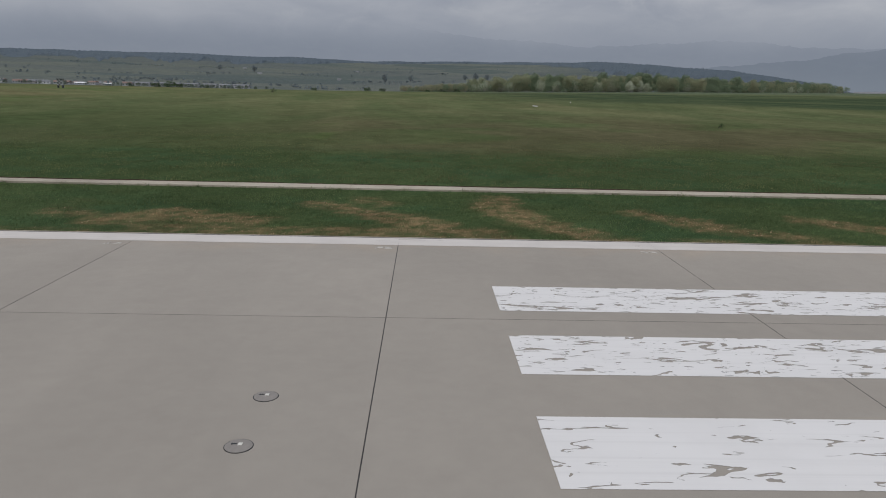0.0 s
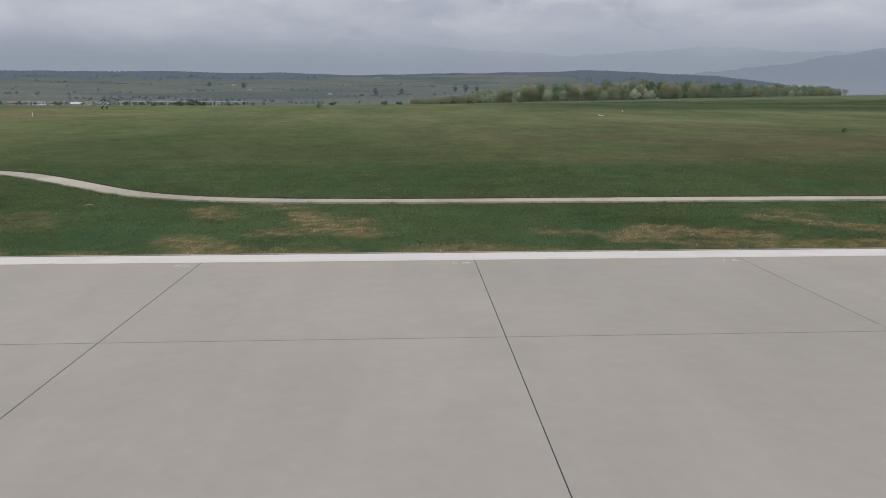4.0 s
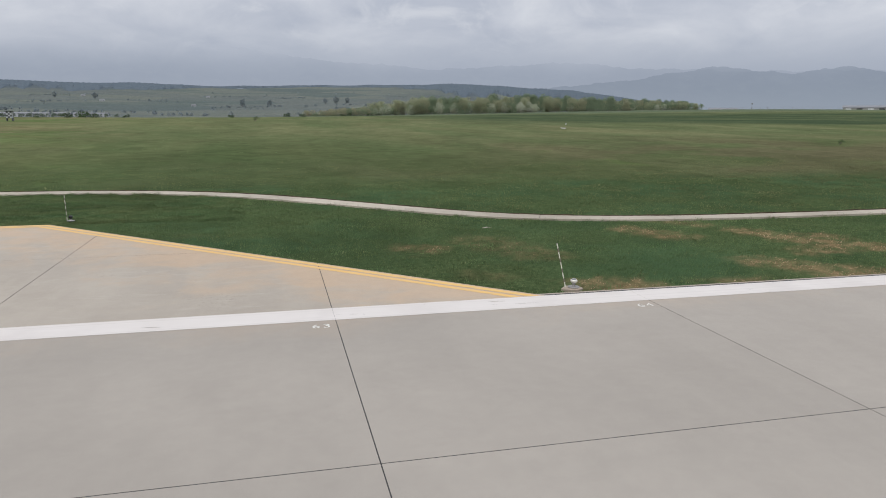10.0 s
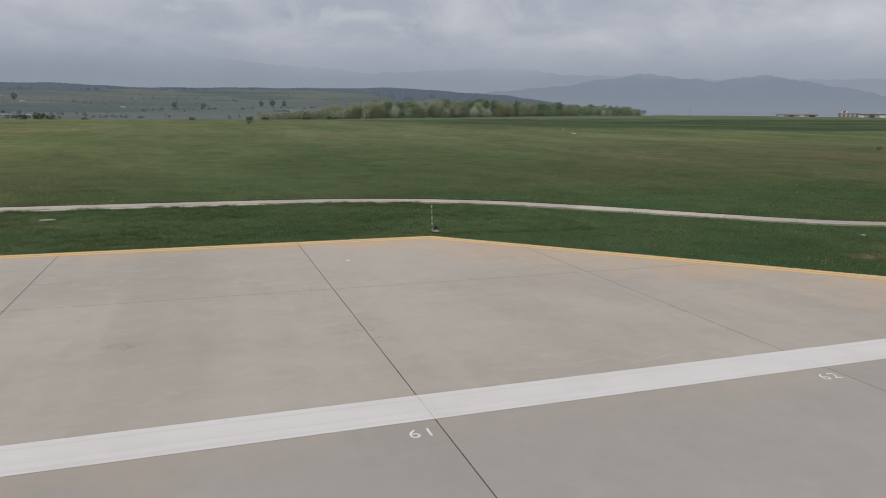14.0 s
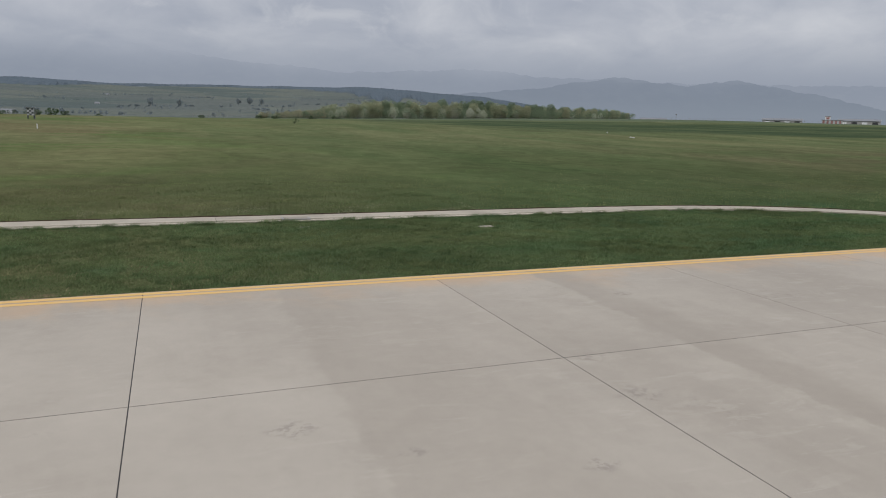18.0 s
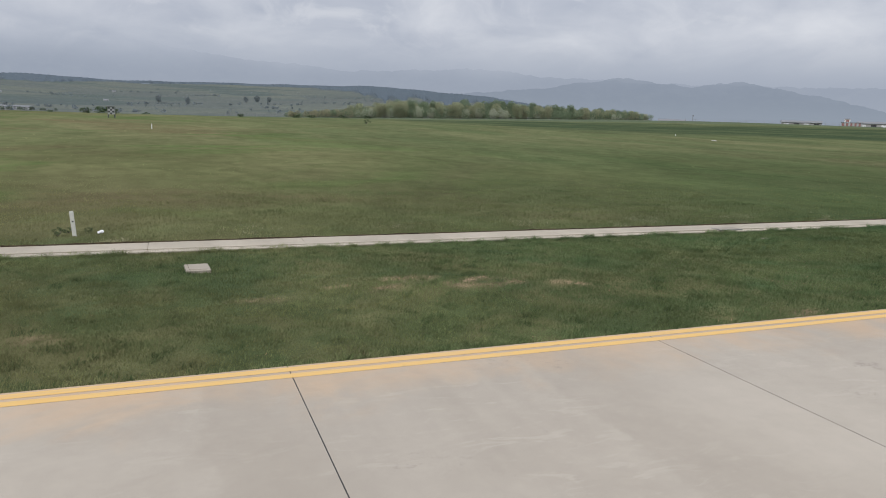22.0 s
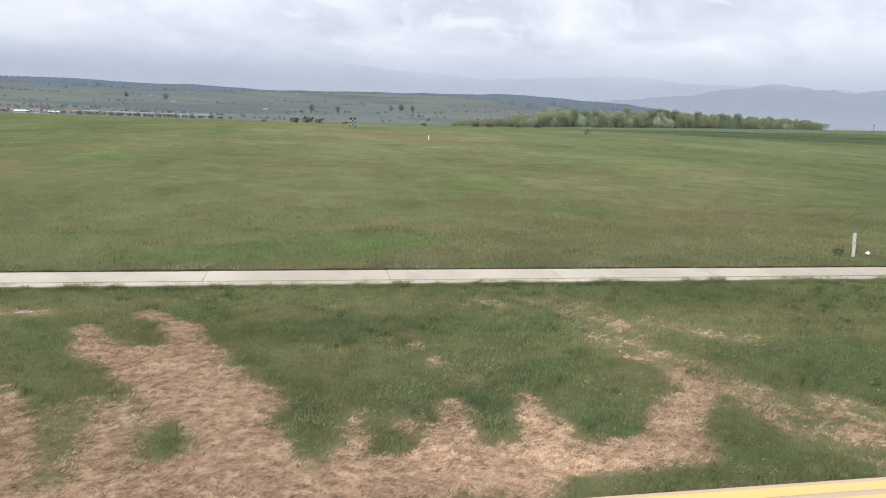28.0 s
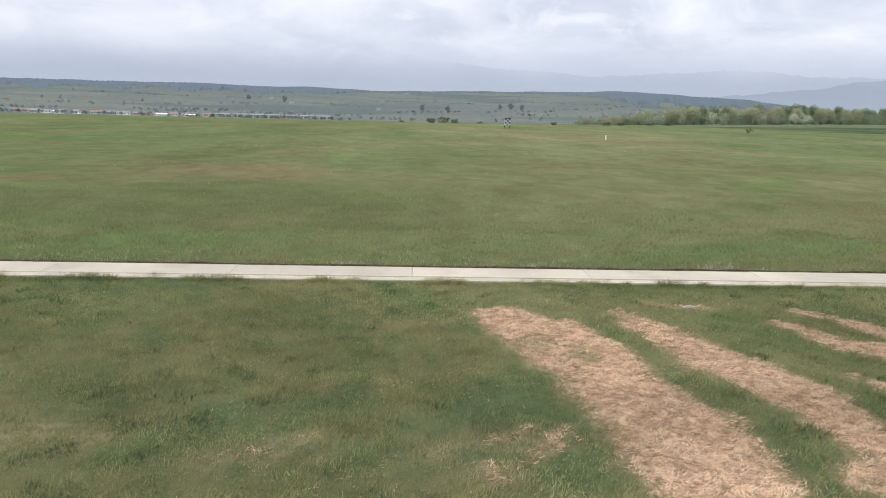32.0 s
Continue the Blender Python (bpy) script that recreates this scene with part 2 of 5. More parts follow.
    tone = k.math("MULTIPLY", k.span(k.chance(), 0, 1, 1 - spread, 1 + spread), k.span(k.noise(2.6, 6, 0.75), 0.3, 0.7, 0.972, 1.028))
    shade = k.t.nodes.new("ShaderNodeVectorMath")
    shade.operation = "SCALE"
    k.put(shade.inputs[0], c)
    k.put(shade.inputs["Scale"], tone)
    k.bump(grain, 0.004, 0.4)
    k.colour(shade.outputs[0])
    return k.m


RUNWAY = concrete("runway_concrete", (0.354, 0.320, 0.276), (0.398, 0.359, 0.309), (0.327, 0.294, 0.253), 0.03, [(0, 1, 18.4, 2.2, 0.2)])
PAD = concrete("pad_concrete", (0.400, 0.353, 0.293), (0.478, 0.425, 0.354), (0.355, 0.309, 0.252), 0.03, [(0.70, 0.714, -9.45, 5.0, 0.66), (0, 1, 33.25, 2.4, 0.7), (0, 1, 33.20, 0.8, 0.5), (0.70, 0.714, -9.45, 0.9, 0.5)],
               [(-71.9, -68.4, 0.45), (-64.55, -63.2, 0.70), (-79.6, -77.6, 0.35), (-57.6, -54.8, 0.15), (-85.9, -83.6, 0.4), (-91.5, -89.6, 0.4), (-99.5, -97.9, 0.4)],
               [(-72.8, 24.3, 0.6), (-67.2, 23.9, 0.7), (-67.0, 25.7, 0.5), (-63.4, 29.8, 0.45), (-71.4, 23.1, 0.3), (-64.3, 21.2, 0.8), (-69.2, 22.0, 0.4), (-79.5, 30.2, 0.5), (-57.2, 22.4, 0.6)])
PATHWAY = concrete("path_concrete", (0.41, 0.362, 0.287), (0.52, 0.462, 0.372), (0.28, 0.242, 0.184), 0.06)
COVER = concrete("cover_concrete", (0.31, 0.27, 0.215), (0.46, 0.415, 0.345), (0.19, 0.16, 0.12), 0.1)


def sealant():
    k = Mat("joint_sealant", 0.7)
    return k.colour(k.mix(k.noise(6, 3), (0.03, 0.03, 0.03), (0.07, 0.065, 0.06)))


def paint(name, a, b, wear, lo, hi, scale, stretch, fine=False):
    k = Mat(name, 0.75)
    c = k.mix(k.noise(3.0, 4, 0.6, (0.3, 1, 1)), a, b)
    c = k.mix(k.span(k.noise(0.7, 4), 0.45, 0.7, 0, 0.35), c, wear)
    c = k.mix(k.span(k.noise(1.0, 4, 0.6, (0.04, 9.0, 1)), 0.48, 0.66, 0, 0.4), c, wear)
    flake = k.span(k.noise(scale, 4, 0.5, stretch, warp=0.9), lo, hi)
    if fine:
        # thin winding cracks where the film has lifted, more of them on the outer stripes
        worm = k.math("ABSOLUTE", k.math("SUBTRACT", k.noise(1.7, 3, 0.5, (0.62, 2.0, 1), warp=0.5), 0.5))
        wide = k.span(k.noise(2.1, 3, 0.5, (0.6, 1.7, 1)), 0.46, 0.64, -0.010, 0.036)
        wide = k.math("SUBTRACT", wide, k.span(k.axis("Y"), 6.8, 8.1, 0.012, 0.0))
        worm = k.span(k.math("SUBTRACT", worm, wide), -0.003, 0.003)
        chips = k.span(k.noise(5.2, 4, 0.5, (0.7, 3.0, 1), warp=0.6), 0.335, 0.35)
        chips = k.math("MAXIMUM", chips, k.span(k.axis("Y"), 6.6, 9.4, 1, 0))
        flake = k.math("MINIMUM", k.math("MINIMUM", flake, chips), worm)
    k.bump(k.noise(60, 2), 0.002, 0.3)
    k.clear(flake)
    return k.colour(c)


SEAL = sealant()
WHITE_LINE = paint("white_line_paint", (0.61, 0.568, 0.525), (0.68, 0.636, 0.595), (0.53, 0.485, 0.45), 0.275, 0.295, 2.2, (0.3, 2.6, 1))
WHITE_WORN = paint("worn_white_paint", (0.74, 0.72, 0.70), (0.80, 0.78, 0.76), (0.68, 0.66, 0.64), 0.335, 0.348, 1.35, (0.85, 1.9, 1), True)
YELLOW = paint("yellow_paint", (0.69, 0.420, 0.130), (0.75, 0.505, 0.195), (0.55, 0.41, 0.26), 0.22, 0.29, 4.0, (0.25, 2, 1))
NUMBER = paint("number_paint", (0.72, 0.71, 0.66), (0.80, 0.78, 0.72), (0.55, 0.53, 0.48), 0.28, 0.36, 7.0, (1, 1, 1))
NUMBER_FAINT = paint("faint_number_paint", (0.52, 0.49, 0.44), (0.58, 0.55, 0.50), (0.44, 0.41, 0.36), 0.44, 0.54, 9.0, (1, 1, 1))


def turf():
    k = Mat("turf", 0.95)
    k.b.inputs["Specular IOR Level"].default_value = 0.0
    speck = k.noise(2.6, 5, 0.7)
    near = k.mix(k.span(k.noise(5.5, 7, 0.8), 0.34, 0.66), (0.040, 0.064, 0.026), (0.090, 0.122, 0.052))
    lush = k.span(k.noise(0.16, 4, 0.6), 0.42, 0.68)
    near = k.mix(k.math("MULTIPLY", lush, 0.7), near, (0.050, 0.094, 0.044))
    tired = k.span(k.noise(0.35, 5, 0.65), 0.58, 0.76)
    near = k.mix(k.math("MULTIPLY", tired, 0.4), near, (0.125, 0.115, 0.058))
    # the open field: broad soft patches of fresh, dull and thin grass
    field = k.mix(k.span(k.noise(0.05, 5, 0.55, (1.0, 0.5, 1), warp=0.7), 0.35, 0.68), (0.074, 0.100, 0.042), (0.116, 0.129, 0.061))
    field = k.mix(k.span(k.noise(0.03, 5, 0.55, (1.0, 0.5, 1), warp=0.5), 0.48, 0.66, 0, 0.6), field, (0.068, 0.102, 0.043))
    field = k.mix(k.span(k.noise(0.3, 6, 0.62, (1.0, 0.5, 1), warp=0.5), 0.50, 0.76, 0, 0.40), field, (0.118, 0.124, 0.064))
    field = k.mix(k.span(k.noise(0.04, 5, 0.55, (1.0, 0.5, 1), warp=1.0), 0.52, 0.70, 0, 0.34), field, (0.110, 0.096, 0.060))
    field = k.mix(k.span(k.noise(0.085, 6, 0.6, (1.0, 0.6, 1), warp=1.0), 0.60, 0.70, 0, 0.6), field, (0.092, 0.136, 0.046))
    field = k.mix(k.span(k.noise(0.16, 6, 0.65, (0.9, 0.7, 1), warp=1.0), 0.62, 0.69, 0, 0.6), field, (0.052, 0.084, 0.035))
    field = k.mix(k.math("MULTIPLY", k.attr("brown"), 0.55), field, k.mix(speck, (0.100, 0.080, 0.048), (0.150, 0.125, 0.078)))
    mid = k.math("MULTIPLY", k.span(k.axis("X"), -75, -52), k.span(k.axis("X"), -8, -30))
    field = k.mix(k.math("MULTIPLY", mid, k.span(k.noise(0.05, 4, 0.55, (1.0, 0.5, 1)), 0.3, 0.6, 0.1, 0.4)), field, (0.066, 0.100, 0.041))
    # thinner and drier to the west; the lift from window glare is put in too
    west = k.span(k.math("ADD", k.axis("X"), k.span(k.noise(0.03, 3), 0, 1, -25, 25)), -45, -95)
    field = k.mix(k.math("MULTIPLY", west, 0.6), field, (0.178, 0.172, 0.082))
    near = k.mix(k.math("MULTIPLY", west, k.span(k.noise(0.3, 6, 0.68, warp=0.6), 0.40, 0.62, 0.2, 0.85)), near, (0.148, 0.140, 0.068))
    # fresher again past the end of the pad
    fresh = k.span(k.math("ADD", k.axis("X"), k.span(k.noise(0.03, 4, 0.55), 0, 1, -22, 22)), -108, -150)
    field = k.mix(k.math("MULTIPLY", fresh, 0.72), field, k.mix(k.span(k.noise(0.06, 5, 0.6, (1.0, 0.5, 1), warp=0.6), 0.4, 0.62), (0.084, 0.108, 0.045), (0.112, 0.126, 0.058)))
    # the field pales with distance: haze put into the turf colour
    field = k.mix(k.math("MULTIPLY", k.span(k.axis("Y"), 55, 140, 0, 0.55), k.span(fresh, 0, 1, 1, 0.45)), field, k.mix(k.span(k.noise(0.05, 5, 0.58, (1.0, 0.45, 1), warp=0.8), 0.35, 0.65), (0.126, 0.150, 0.073), (0.196, 0.194, 0.102)))
    c = k.mix(k.span(k.axis("Y"), 44, 52), near, field)
    meadow_side = k.span(k.axis("Y"), 46, 50)
    c = k.mix(k.math("MULTIPLY", k.math("MULTIPLY", west, meadow_side), k.span(k.noise(0.03, 6, 0.66, (0.8, 1.0, 1), warp=1.0), 0.50, 0.64, 0, 0.85)), c, (0.094, 0.146, 0.048))
    c = k.mix(k.math("MULTIPLY", k.math("MULTIPLY", west, meadow_side), k.span(k.noise(0.022, 6, 0.68, (0.8, 1.0, 1), warp=1.0), 0.50, 0.66, 0, 0.75)), c, (0.152, 0.122, 0.070))
    c = k.mix(k.math("MULTIPLY", meadow_side, k.span(k.noise(0.30, 7, 0.75, (0.5, 1.1, 1), warp=1.2), 0.63, 0.70, 0, 0.6)), c, (0.060, 0.078, 0.034))
    # the darker crop on the bank and the pale pastures on the far slopes, their haze put into the colour
    c = k.mix(k.attr("crop"), c, k.mix(k.span(k.noise(0.022, 6, 0.65, (0.5, 1.4, 1), warp=0.5), 0.36, 0.66), (0.050, 0.073, 0.040), (0.098, 0.118, 0.060)))
    plots = k.t.nodes.new("ShaderNodeTexVoronoi")
    plots.inputs["Scale"].default_value = 0.0042
    k.t.links.new(k.place((0.6, 1.0, 0)), plots.inputs["Vector"])
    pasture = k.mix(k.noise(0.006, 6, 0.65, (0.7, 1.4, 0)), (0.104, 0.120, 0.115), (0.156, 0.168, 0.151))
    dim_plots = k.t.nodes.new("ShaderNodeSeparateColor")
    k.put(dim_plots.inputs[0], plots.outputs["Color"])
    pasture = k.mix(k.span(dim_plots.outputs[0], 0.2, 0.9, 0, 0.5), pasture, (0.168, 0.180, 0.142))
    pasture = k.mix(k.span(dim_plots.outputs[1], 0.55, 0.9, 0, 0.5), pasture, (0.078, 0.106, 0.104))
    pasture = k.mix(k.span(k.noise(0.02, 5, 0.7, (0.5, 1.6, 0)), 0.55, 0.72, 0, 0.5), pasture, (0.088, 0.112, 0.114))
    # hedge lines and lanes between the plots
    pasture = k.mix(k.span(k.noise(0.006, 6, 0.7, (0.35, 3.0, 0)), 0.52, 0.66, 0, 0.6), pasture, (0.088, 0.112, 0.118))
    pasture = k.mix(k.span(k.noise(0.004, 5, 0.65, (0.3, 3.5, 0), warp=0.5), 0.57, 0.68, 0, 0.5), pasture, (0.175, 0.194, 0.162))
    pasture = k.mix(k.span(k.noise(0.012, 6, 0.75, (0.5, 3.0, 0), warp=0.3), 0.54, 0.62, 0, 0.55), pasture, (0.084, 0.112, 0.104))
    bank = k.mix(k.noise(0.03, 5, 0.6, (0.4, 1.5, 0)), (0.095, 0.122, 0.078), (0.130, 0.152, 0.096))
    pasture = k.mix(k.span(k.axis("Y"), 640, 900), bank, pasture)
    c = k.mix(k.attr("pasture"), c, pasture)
    # the wood's ground colour holds the blue of the haze too
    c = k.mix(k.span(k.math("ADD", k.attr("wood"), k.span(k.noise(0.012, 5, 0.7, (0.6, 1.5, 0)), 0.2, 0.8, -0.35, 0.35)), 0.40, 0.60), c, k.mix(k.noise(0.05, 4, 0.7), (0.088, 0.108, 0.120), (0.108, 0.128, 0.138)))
    dull = k.mix(k.span(k.noise(3.0, 6, 0.75), 0.35, 0.65), (0.15, 0.110, 0.056), (0.31, 0.215, 0.118))
    straw = k.mix(k.span(k.noise(6.0, 6, 0.75), 0.36, 0.62), (0.21, 0.138, 0.088), (0.50, 0.352, 0.235))
    c = k.mix(k.attr("dry"), c, k.mix(k.span(k.axis("X"), -80, -70), straw, dull))
    # a dark brown strip along the path's far edge
    c = k.mix(k.attr("soil"), c, k.mix(k.noise(5, 5), (0.040, 0.030, 0.021), (0.095, 0.072, 0.048)))
    tuft = k.span(k.noise(0.55, 6, 0.72, (0.9, 0.7, 1), warp=0.6), 0.30, 0.70, 0.82, 1.16)
    tuft = k.math("MULTIPLY", tuft, k.span(k.noise(0.08, 5, 0.58, (1.0, 0.5, 1), warp=0.8), 0.32, 0.68, 0.89, 1.11))
    rough_c = k.t.nodes.new("ShaderNodeVectorMath")
    rough_c.operation = "SCALE"
    k.put(rough_c.inputs[0], c)
    k.put(rough_c.inputs["Scale"], tuft)
    k.bump(k.noise(14, 5, 0.7), 0.08, 0.8)
    return k.colour(rough_c.outputs[0])


def blade(name, stops, tired=None, rough=0.75, west=None, east=None, clump_shade=None, fresh=(0.225, 0.288, 0.102), lush=(0.38, 0.26, 0.16)):
    k = Mat(name, rough)
    r = k.t.nodes.new("ShaderNodeValToRGB")
    while len(r.color_ramp.elements) < len(stops):
        r.color_ramp.elements.new(0.5)
    for e, (p, c) in zip(r.color_ramp.elements, stops):
        e.position, e.color = p, (*c, 1)
    k.put(r.inputs[0], k.chance(True))
    big = k.span(k.noise(0.22, 4, 0.6, (0.6, 1.2, 1)), 0.36, 0.68)
    k.b.inputs["Specular IOR Level"].default_value = 0.0
    k.soften(0.85)
    dim = k.t.nodes.new("ShaderNodeVectorMath")
    dim.operation = "SCALE"
    c = r.outputs[0]
    if tired:
        c = k.mix(k.span(k.noise(0.9, 5, 0.65, (0.6, 1.2, 1)), 0.50, 0.72, 0, 0.7), c, tired)
        c = k.mix(k.span(k.noise(0.06, 5, 0.65, (0.4, 1.5, 1)), 0.48, 0.68, 0, 0.5), c, tired)
        c = k.mix(k.span(k.noise(0.34, 5, 0.65, (0.6, 1.3, 1), warp=0.5), 0.46, 0.64, 0, 0.7), c, lush)
    if east:
        c = k.mix(k.math("MULTIPLY", k.span(k.axis("X"), -30, 12), k.span(k.noise(0.06, 4, 0.6, (0.5, 1.2, 1)), 0.35, 0.6, 0, 0.8)), c, east)
    if west:
        # paler blades to the west: drier, with window glare put into the colour
        c = k.mix(k.math("MULTIPLY", k.span(k.axis("X"), -72, -106), k.span(k.noise(0.11, 5, 0.65, (0.6, 1.2, 1), warp=0.5), 0.34, 0.64, 0.24, 0.80)), c, west)
        c = k.mix(k.math("MULTIPLY", k.span(k.axis("X"), -60, -95), k.span(k.noise(0.23, 5, 0.7, (0.6, 1.3, 1), warp=0.5), 0.54, 0.68, 0, 0.55)), c, fresh)
    if clump_shade:
        # shade between straw clumps, put into the colour as dark spots
        c = k.mix(k.span(k.noise(7.0, 5, 0.7, (0.8, 1.2, 1), warp=0.6), 0.50, 0.64, 0, 0.75), c, clump_shade)
        c = k.mix(k.span(k.noise(1.1, 5, 0.65, warp=0.5), 0.52, 0.70, 0, 0.45), c, (0.50, 0.325, 0.21))
    k.put(dim.inputs[0], c)
    k.put(dim.inputs["Scale"], k.span(big, 0, 1, 0.95, 1.40))
    k.translucent(dim.outputs[0], 0.45)
    return k.colour(dim.outputs[0])


TURF = turf()
LAWN = blade("grass_blades", [(0, (0.105, 0.152, 0.066)), (0.45, (0.136, 0.190, 0.082)), (0.88, (0.178, 0.225, 0.098)), (1, (0.270, 0.262, 0.135))], (0.200, 0.215, 0.096), west=(0.345, 0.316, 0.148), lush=(0.108, 0.190, 0.084), fresh=(0.205, 0.270, 0.104))
MEADOW = blade("meadow_blades", [(0, (0.140, 0.176, 0.072)), (0.5, (0.182, 0.216, 0.090)), (0.88, (0.245, 0.255, 0.120)), (1, (0.275, 0.262, 0.138))], (0.232, 0.210, 0.114), west=(0.300, 0.282, 0.140), lush=(0.096, 0.150, 0.068), east=(0.215, 0.175, 0.100))
STRAW = blade("dead_straw", [(0, (0.27, 0.172, 0.108)), (0.25, (0.52, 0.365, 0.245)), (0.7, (0.66, 0.485, 0.335)), (1, (0.84, 0.66, 0.475))], (0.57, 0.39, 0.265), clump_shade=(0.27, 0.172, 0.110), lush=(0.75, 0.575, 0.41))
LUSH = blade("lush_tufts", [(0, (0.048, 0.086, 0.036)), (0.6, (0.078, 0.124, 0.052)), (1, (0.125, 0.168, 0.072))])
DARK_LIP = Mat("dark_brown_lip", 0.95)
DARK_LIP.b.inputs["Specular IOR Level"].default_value = 0.0
DARK_LIP.bump(DARK_LIP.noise(18, 5, 0.7), 0.05, 0.8)
DARK_LIP = DARK_LIP.colour(DARK_LIP.mix(DARK_LIP.span(DARK_LIP.noise(5, 6, 0.7), 0.35, 0.65), (0.034, 0.026, 0.018), (0.095, 0.072, 0.045)))
STRAW_DULL = blade("dull_straw", [(0, (0.27, 0.180, 0.112)), (0.5, (0.56, 0.395, 0.250)), (1, (0.76, 0.575, 0.39))], (0.50, 0.35, 0.205), clump_shade=(0.22, 0.150, 0.088), lush=(0.60, 0.43, 0.27))
SEED = blade("seed_heads", [(0, (0.30, 0.29, 0.17)), (0.6, (0.42, 0.40, 0.26)), (1, (0.55, 0.52, 0.36))])


def leaves(name, a, b, c):
    k = Mat(name, 0.8)
    k.b.inputs["Specular IOR Level"].default_value = 0.0
    k.soften(0.6)
    tint = k.mix(k.chance(True), a, b)
    tint = k.mix(k.span(k.chance(), 0.0, 1.0, 0.0, 0.75), tint, c)
    k.translucent(tint, 0.5)
    return k.colour(tint)


LEAF_PALE = leaves("pale_spring_leaves", (0.330, 0.372, 0.225), (0.420, 0.440, 0.285), (0.400, 0.395, 0.255))
LEAF_GREEN = leaves("green_leaves", (0.195, 0.262, 0.155), (0.290, 0.350, 0.222), (0.215, 0.275, 0.175))
LEAF_BLOSSOM = leaves("blossoming_leaves", (0.517, 0.554, 0.424), (0.647, 0.669, 0.532), (0.490, 0.525, 0.366))
LEAF_TAN = leaves("tan_budding_leaves", (0.350, 0.350, 0.222), (0.440, 0.420, 0.275), (0.375, 0.350, 0.230))
LEAF_DARK = leaves("dark_leaves", (0.053, 0.090, 0.045), (0.105, 0.150, 0.068), (0.090, 0.120, 0.068))
# far and ridge leaves carry the blue-grey of haze in their colour
LEAF_HAZE = leaves("hazed_far_leaves", (0.216, 0.252, 0.266), (0.248, 0.286, 0.296), (0.228, 0.265, 0.278))
LEAF_RIDGE = leaves("hazed_ridge_leaves", (0.200, 0.234, 0.262), (0.226, 0.258, 0.284), (0.212, 0.245, 0.272))
LEAF_GARDEN = leaves("garden_leaves", (0.137, 0.176, 0.130), (0.176, 0.215, 0.156), (0.156, 0.189, 0.150))


def plain(name, a, b, rough=0.8, scale=5.0, metal=0.0):
    k = Mat(name, rough, metal)
    return k.colour(k.mix(k.noise(scale, 4, 0.6, own=True), a, b))


# the haze over the ridge is put into the canopy's blue-grey
RIDGE_WOOD = Mat("hazed_ridge_canopy", 0.95)
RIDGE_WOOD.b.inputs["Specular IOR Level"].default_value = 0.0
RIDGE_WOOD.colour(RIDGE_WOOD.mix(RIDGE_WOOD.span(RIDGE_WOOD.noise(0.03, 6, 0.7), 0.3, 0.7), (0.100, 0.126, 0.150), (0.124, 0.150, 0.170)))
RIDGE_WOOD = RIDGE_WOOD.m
BARK = plain("bark", (0.17, 0.15, 0.115), (0.26, 0.23, 0.18))
WHITE_WOOD = plain("whitewashed_wood", (0.55, 0.54, 0.48), (0.75, 0.74, 0.68), 0.8, 9)
POLE = plain("painted_pole", (0.62, 0.60, 0.50), (0.76, 0.74, 0.64), 0.6, 8)
METAL_DARK = plain("dark_metal", (0.03, 0.03, 0.035), (0.07, 0.07, 0.07), 0.4, 12, 0.6)
METAL_GREY = plain("grey_metal", (0.26, 0.25, 0.24), (0.38, 0.36, 0.34), 0.45, 12, 0.7)
BRASS = plain("ochre_lamp_plate", (0.36, 0.21, 0.09), (0.58, 0.40, 0.20), 0.6, 9, 0.2)
CREAM = plain("cream_lamp_housing", (0.62, 0.60, 0.54), (0.74, 0.72, 0.66), 0.5, 10)
STAKE_RED = plain("faded_dark_paint", (0.13, 0.105, 0.09), (0.22, 0.175, 0.15), 0.7, 10)
SIGN_RED = plain("red_panel", (0.30, 0.15, 0.14), (0.36, 0.19, 0.17), 0.6, 2)
SIGN_DARK = plain("dark_panel", (0.04, 0.04, 0.045), (0.07, 0.07, 0.075), 0.6, 2)
PANEL_GREY = plain("dark_grey_panel", (0.07, 0.075, 0.075), (0.11, 0.115, 0.115), 0.7, 2)
SIGN_WHITE = plain("white_panel", (0.72, 0.72, 0.72), (0.82, 0.82, 0.82), 0.6, 2)
PLASTER = plain("pale_plaster", (0.40, 0.41, 0.42), (0.50, 0.51, 0.51), 0.9, 0.6)
PLASTER_DIM = plain("grey_plaster", (0.34, 0.33, 0.32), (0.46, 0.44, 0.42), 0.9, 0.6)
TILE_RED = plain("clay_roof_tiles", (0.225, 0.160, 0.137), (0.290, 0.205, 0.176), 0.85, 1.0)
TILE_GREY = plain("grey_roof_sheets", (0.19, 0.195, 0.205), (0.27, 0.275, 0.285), 0.8, 1.0)
GLASS_FAR = plain("dim_window_glass", (0.05, 0.06, 0.07), (0.10, 0.11, 0.12), 0.2, 1.0)
LID = plain("dull_steel_lid", (0.24, 0.22, 0.20), (0.34, 0.31, 0.28), 0.6, 14, 0.2)
FOOTING = plain("soiled_concrete", (0.25, 0.20, 0.155), (0.42, 0.355, 0.285), 0.9, 7)
LENS = Mat("lamp_glass", 0.08, colour=(0.85, 0.86, 0.85))
LENS.b.inputs["Transmission Weight"].default_value = 0.7
LENS = LENS.m


